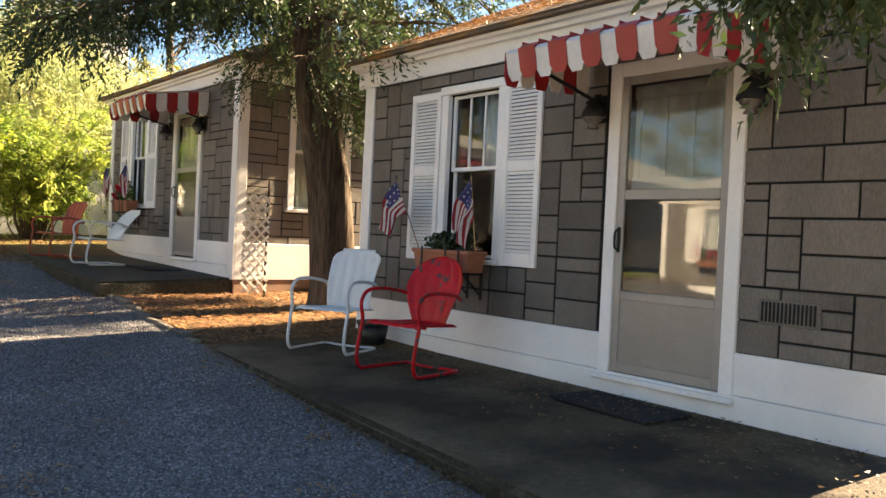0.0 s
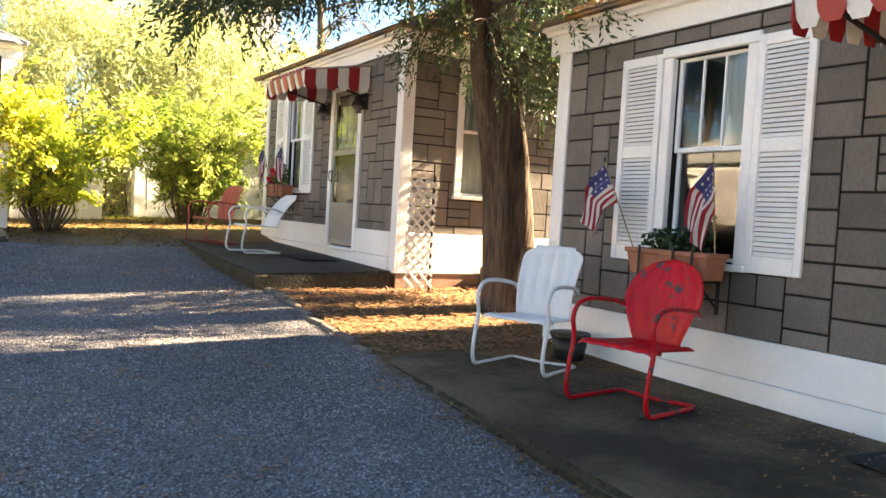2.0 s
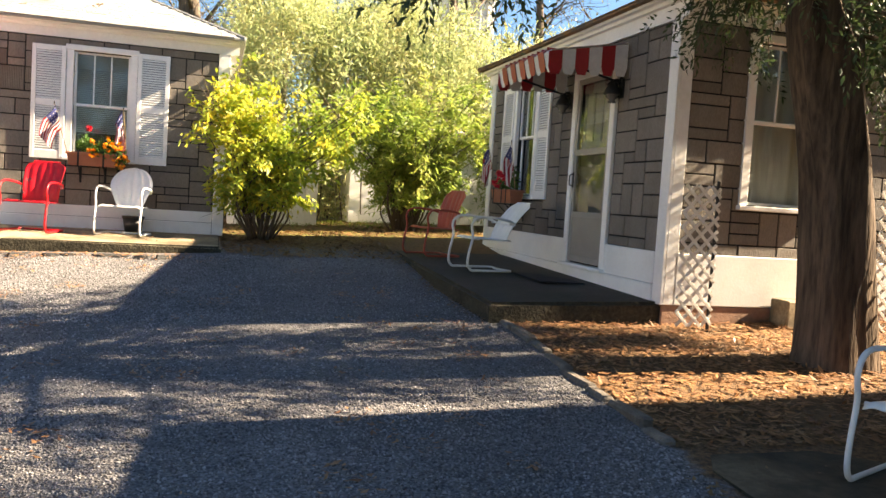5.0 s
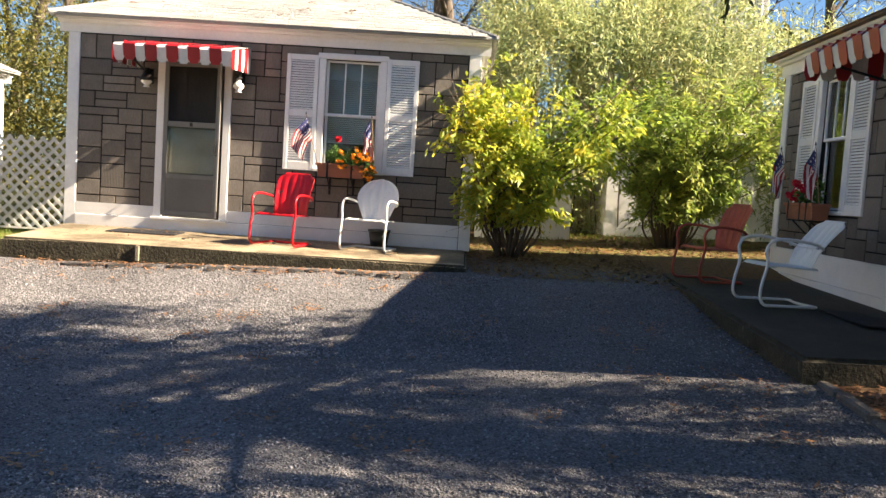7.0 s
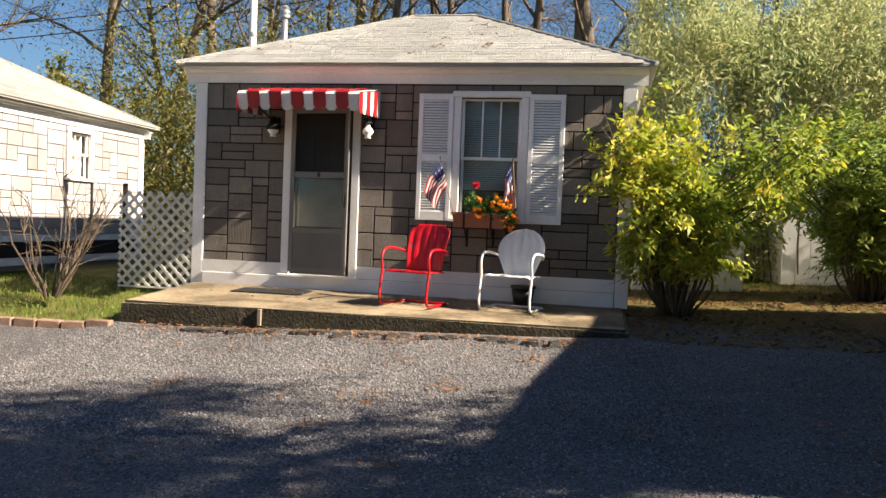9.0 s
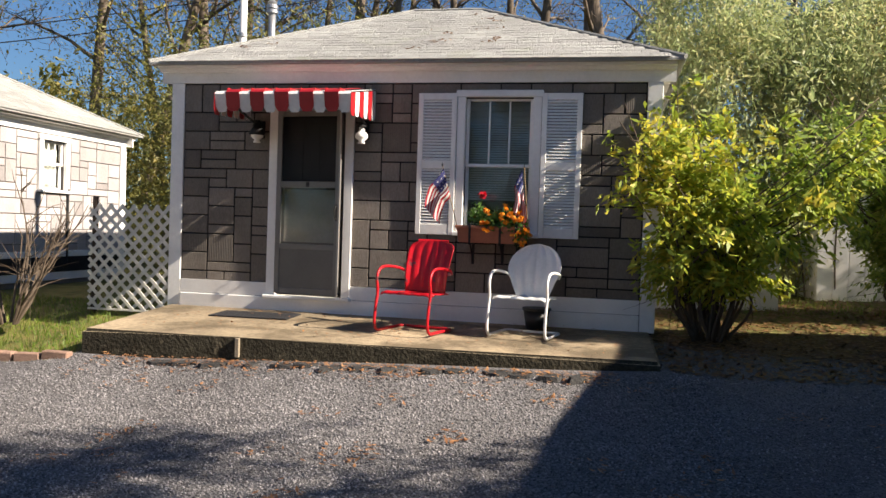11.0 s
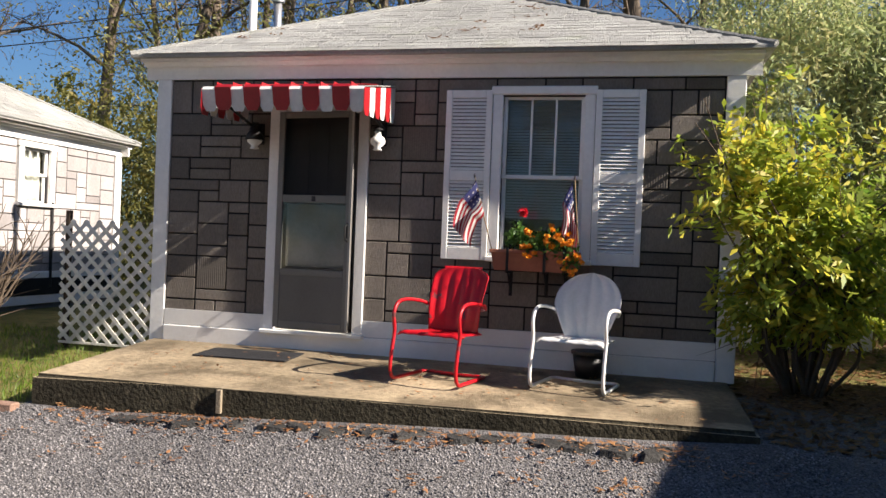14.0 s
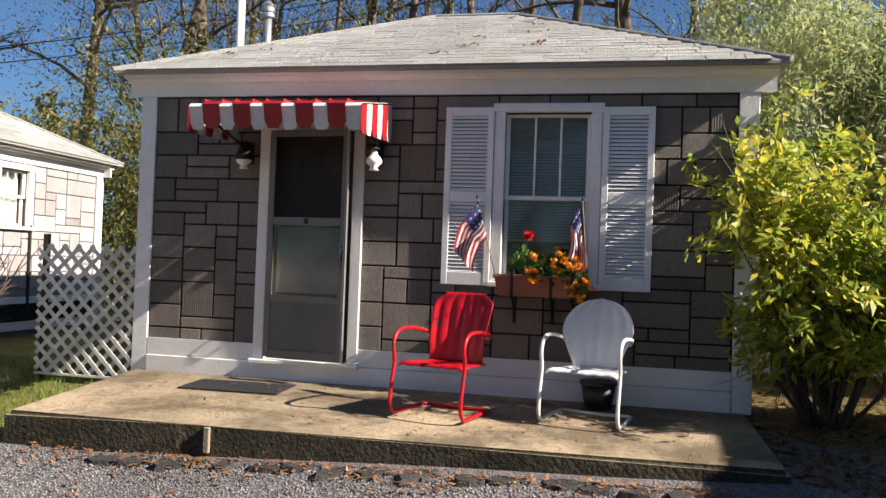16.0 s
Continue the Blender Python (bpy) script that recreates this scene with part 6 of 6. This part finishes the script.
def court(n, x0, x1, y0, y1):
    p = np.stack([nr.uniform(x0, x1, n), nr.uniform(y0, y1, n)], 1)
    ok = (p[:, 0] < 2.4 + 0.06 * p[:, 1]) & ~((p[:, 1] > 13.4) & (p[:, 0] < 0.7)) & ~((p[:, 0] > 2.9) & (p[:, 1] > 9.8))
    return p[ok]


p = np.concatenate([court(80000, -5.5, 3.2, 1.5, 13.6), court(50000, -1.5, 2.8, 1.6, 8.0), court(40000, -4.8, 1.0, 10.2, 13.5)])
n = len(p)
r = nr.uniform(0.005, 0.0125, n)
octa = np.array([(1, 0, 0), (-0.5, 0.87, 0), (-0.5, -0.87, 0), (0.1, 0, 0.7), (0, 0.1, -0.5)])
ang = nr.uniform(0, 6.28, n)
ca, sa = np.cos(ang), np.sin(ang)
sc = nr.uniform(0.6, 1.3, (n, 3))
v = octa[None] * sc[:, None, :] * r[:, None, None]
v = np.stack([v[..., 0] * ca[:, None] - v[..., 1] * sa[:, None], v[..., 0] * sa[:, None] + v[..., 1] * ca[:, None], v[..., 2]], -1)
v[..., 0] += p[:, None, 0]
v[..., 1] += p[:, None, 1]
v[..., 2] += (gz(p[:, 0], p[:, 1]) + r * 0.25)[:, None]
tri = np.array([(0, 1, 3), (1, 2, 3), (2, 0, 3), (1, 0, 4), (2, 1, 4), (0, 2, 4)])
fc = (tri[None] + 5 * np.arange(n)[:, None, None]).reshape(-1, 3)
me = bpy.data.meshes.new("gravel")
me.vertices.add(n * 5), me.loops.add(len(fc) * 3), me.polygons.add(len(fc))
me.vertices.foreach_set("co", v.astype(np.float32).ravel())
me.loops.foreach_set("vertex_index", fc.astype(np.int32).ravel())
me.polygons.foreach_set("loop_start", np.arange(0, len(fc) * 3, 3, dtype=np.int32))
me.materials.append(GRAVELSTONE)
me.update(calc_edges=True)
tagged(new("gravel", me), "loose grey crushed stone on the court", "gravel", kind="stuff")


def litter(name, p, z, size, mt, label, aspect=0.5):
    c = np.stack([p[:, 0], p[:, 1], z + nr.uniform(0.004, 0.02, len(p))], 1)
    return tagged(new(name, quads_mesh(name, leaf_quads(c, size, aspect, nr, 0.85), mt)), label, "leaves", kind="stuff")


bx = nr.uniform(2.75, 8.0, 9000)
by = nr.uniform(6.75, 9.85, 9000)
ok = (bx > 2.5 + 0.06 * by)
litter("needle_litter", np.stack([bx, by], 1)[ok], gz(bx, by)[ok] + 0.008, 0.08, L_DRY, "orange-brown cedar litter covering the bed", 0.3)
cl = nr.uniform([-4.5, 1.5], [2.6, 13.4], (190, 2))
q = np.concatenate([cl[nr.integers(0, 190, 2400)] + nr.normal(size=(2400, 2)) * 0.08, np.stack([nr.uniform(-4.4, 0.3, 700), 13.45 - np.abs(nr.normal(size=700)) * 0.18], 1)])
q = q[q[:, 0] < 2.4 + 0.06 * q[:, 1]]
litter("fallen_leaves", q, gz(q[:, 0], q[:, 1]) + 0.012, 0.055, L_DRY, "orange scraps of fallen cedar on the gravel", 0.35)
q = np.stack([nr.uniform(0.6, 5.5, 11000), nr.uniform(13.6, 20.0, 11000)], 1)
q = q[~((q[:, 0] > 3.0) & (q[:, 1] < 15.5))]
q = q[nr.uniform(0, 1, len(q)) < np.clip((20.5 - q[:, 1]) * 0.35, 0.3, 1)]
litter("leaf_litter", q, gz(q[:, 0], q[:, 1]), 0.07, L_DULL, "brown fallen leaves under the bushes", 0.55)
q = np.stack([4.45 - np.abs(nr.normal(size=1100)) * 0.45, nr.uniform(0.8, 6.6, 1100)], 1)
q = q[q[:, 0] > 2.95]
litter("porch_leaves", q, np.interp(q[:, 0], [2.7, 4.6], [0.425, 0.45]) + 0.012, 0.035, L_DULL, "small brown leaf scraps on the porch slab", 0.5)
q = np.stack([nr.uniform(-4.4, 0.4, 260), nr.uniform(13.65, 15.2, 260)], 1)
litter("porch_leaves", q, 0.9 + (q[:, 1] - 13.5) * 0.03 + 0.01, 0.04, L_DRY, "small orange leaf scraps on the porch slab", 0.5)
yy = np.concatenate([nr.uniform(0.6, 6.4, 420), nr.uniform(9.9, 15.0, 300)])
xx = np.where(yy < 8, edge_x(yy), 2.9 + (yy - 9.9) * 0.018) - np.abs(nr.normal(size=720)) * 0.09 - 0.01
litter("edge_leaves", np.stack([xx, yy], 1), gz(xx, yy) + 0.01, 0.045, L_DULL, "brown leaf scraps gathered along slab edges", 0.5)
# grass
gp = np.concatenate([nr.uniform([-10.5, 13.4], [-4.7, 16.0], (9000, 2)), nr.uniform([0.9, 16.6], [5.0, 19.5], (1500, 2))])
c = np.stack([gp[:, 0], gp[:, 1], gz(gp[:, 0], gp[:, 1]) + 0.03], 1)
ax = np.tile(np.array([[0, 0, 1.0]]), (len(c), 1))
tagged(new("grass", quads_mesh("grass", leaf_quads(c, 0.085, 0.1, nr, 0.0, 0.0, ax), GRASS)), "patchy green and straw lawn grass", "grass", kind="stuff")

# orange cedar scraps caught on the roofs and the awning
rw = nr.uniform([-4.4, 15.4], [0.2, 17.3], (26, 2))
rz_ = 3.72 + (rw[:, 1] - 15.08) * 0.49
keep = (np.abs(rw[:, 0] + 2.08) < 2.9 - (rw[:, 1] - 15.08))
rw, rz_ = rw[keep], rz_[keep]
k = nr.integers(0, len(rw), 110)
q = np.stack([rw[k, 0] + nr.normal(size=110) * 0.05, rw[k, 1] + nr.normal(size=110) * 0.02], 1)
litter("roof_leaves", q, 3.735 + (q[:, 1] - 15.08) * 0.49, 0.05, L_DRY, "orange leaf scraps lying on a pale roof", 0.4)
q = np.stack([nr.uniform(4.45, 6.6, 3500), nr.uniform(2.0, 7.0, 3500)], 1)
q = q[(q[:, 0] - 4.38) < (7.15 - q[:, 1]) * 0.98]
litter("roof_needles", q, 3.235 + (q[:, 0] - 4.38) * 0.478, 0.06, L_DRY, "orange cedar needles covering a roof slope", 0.3)
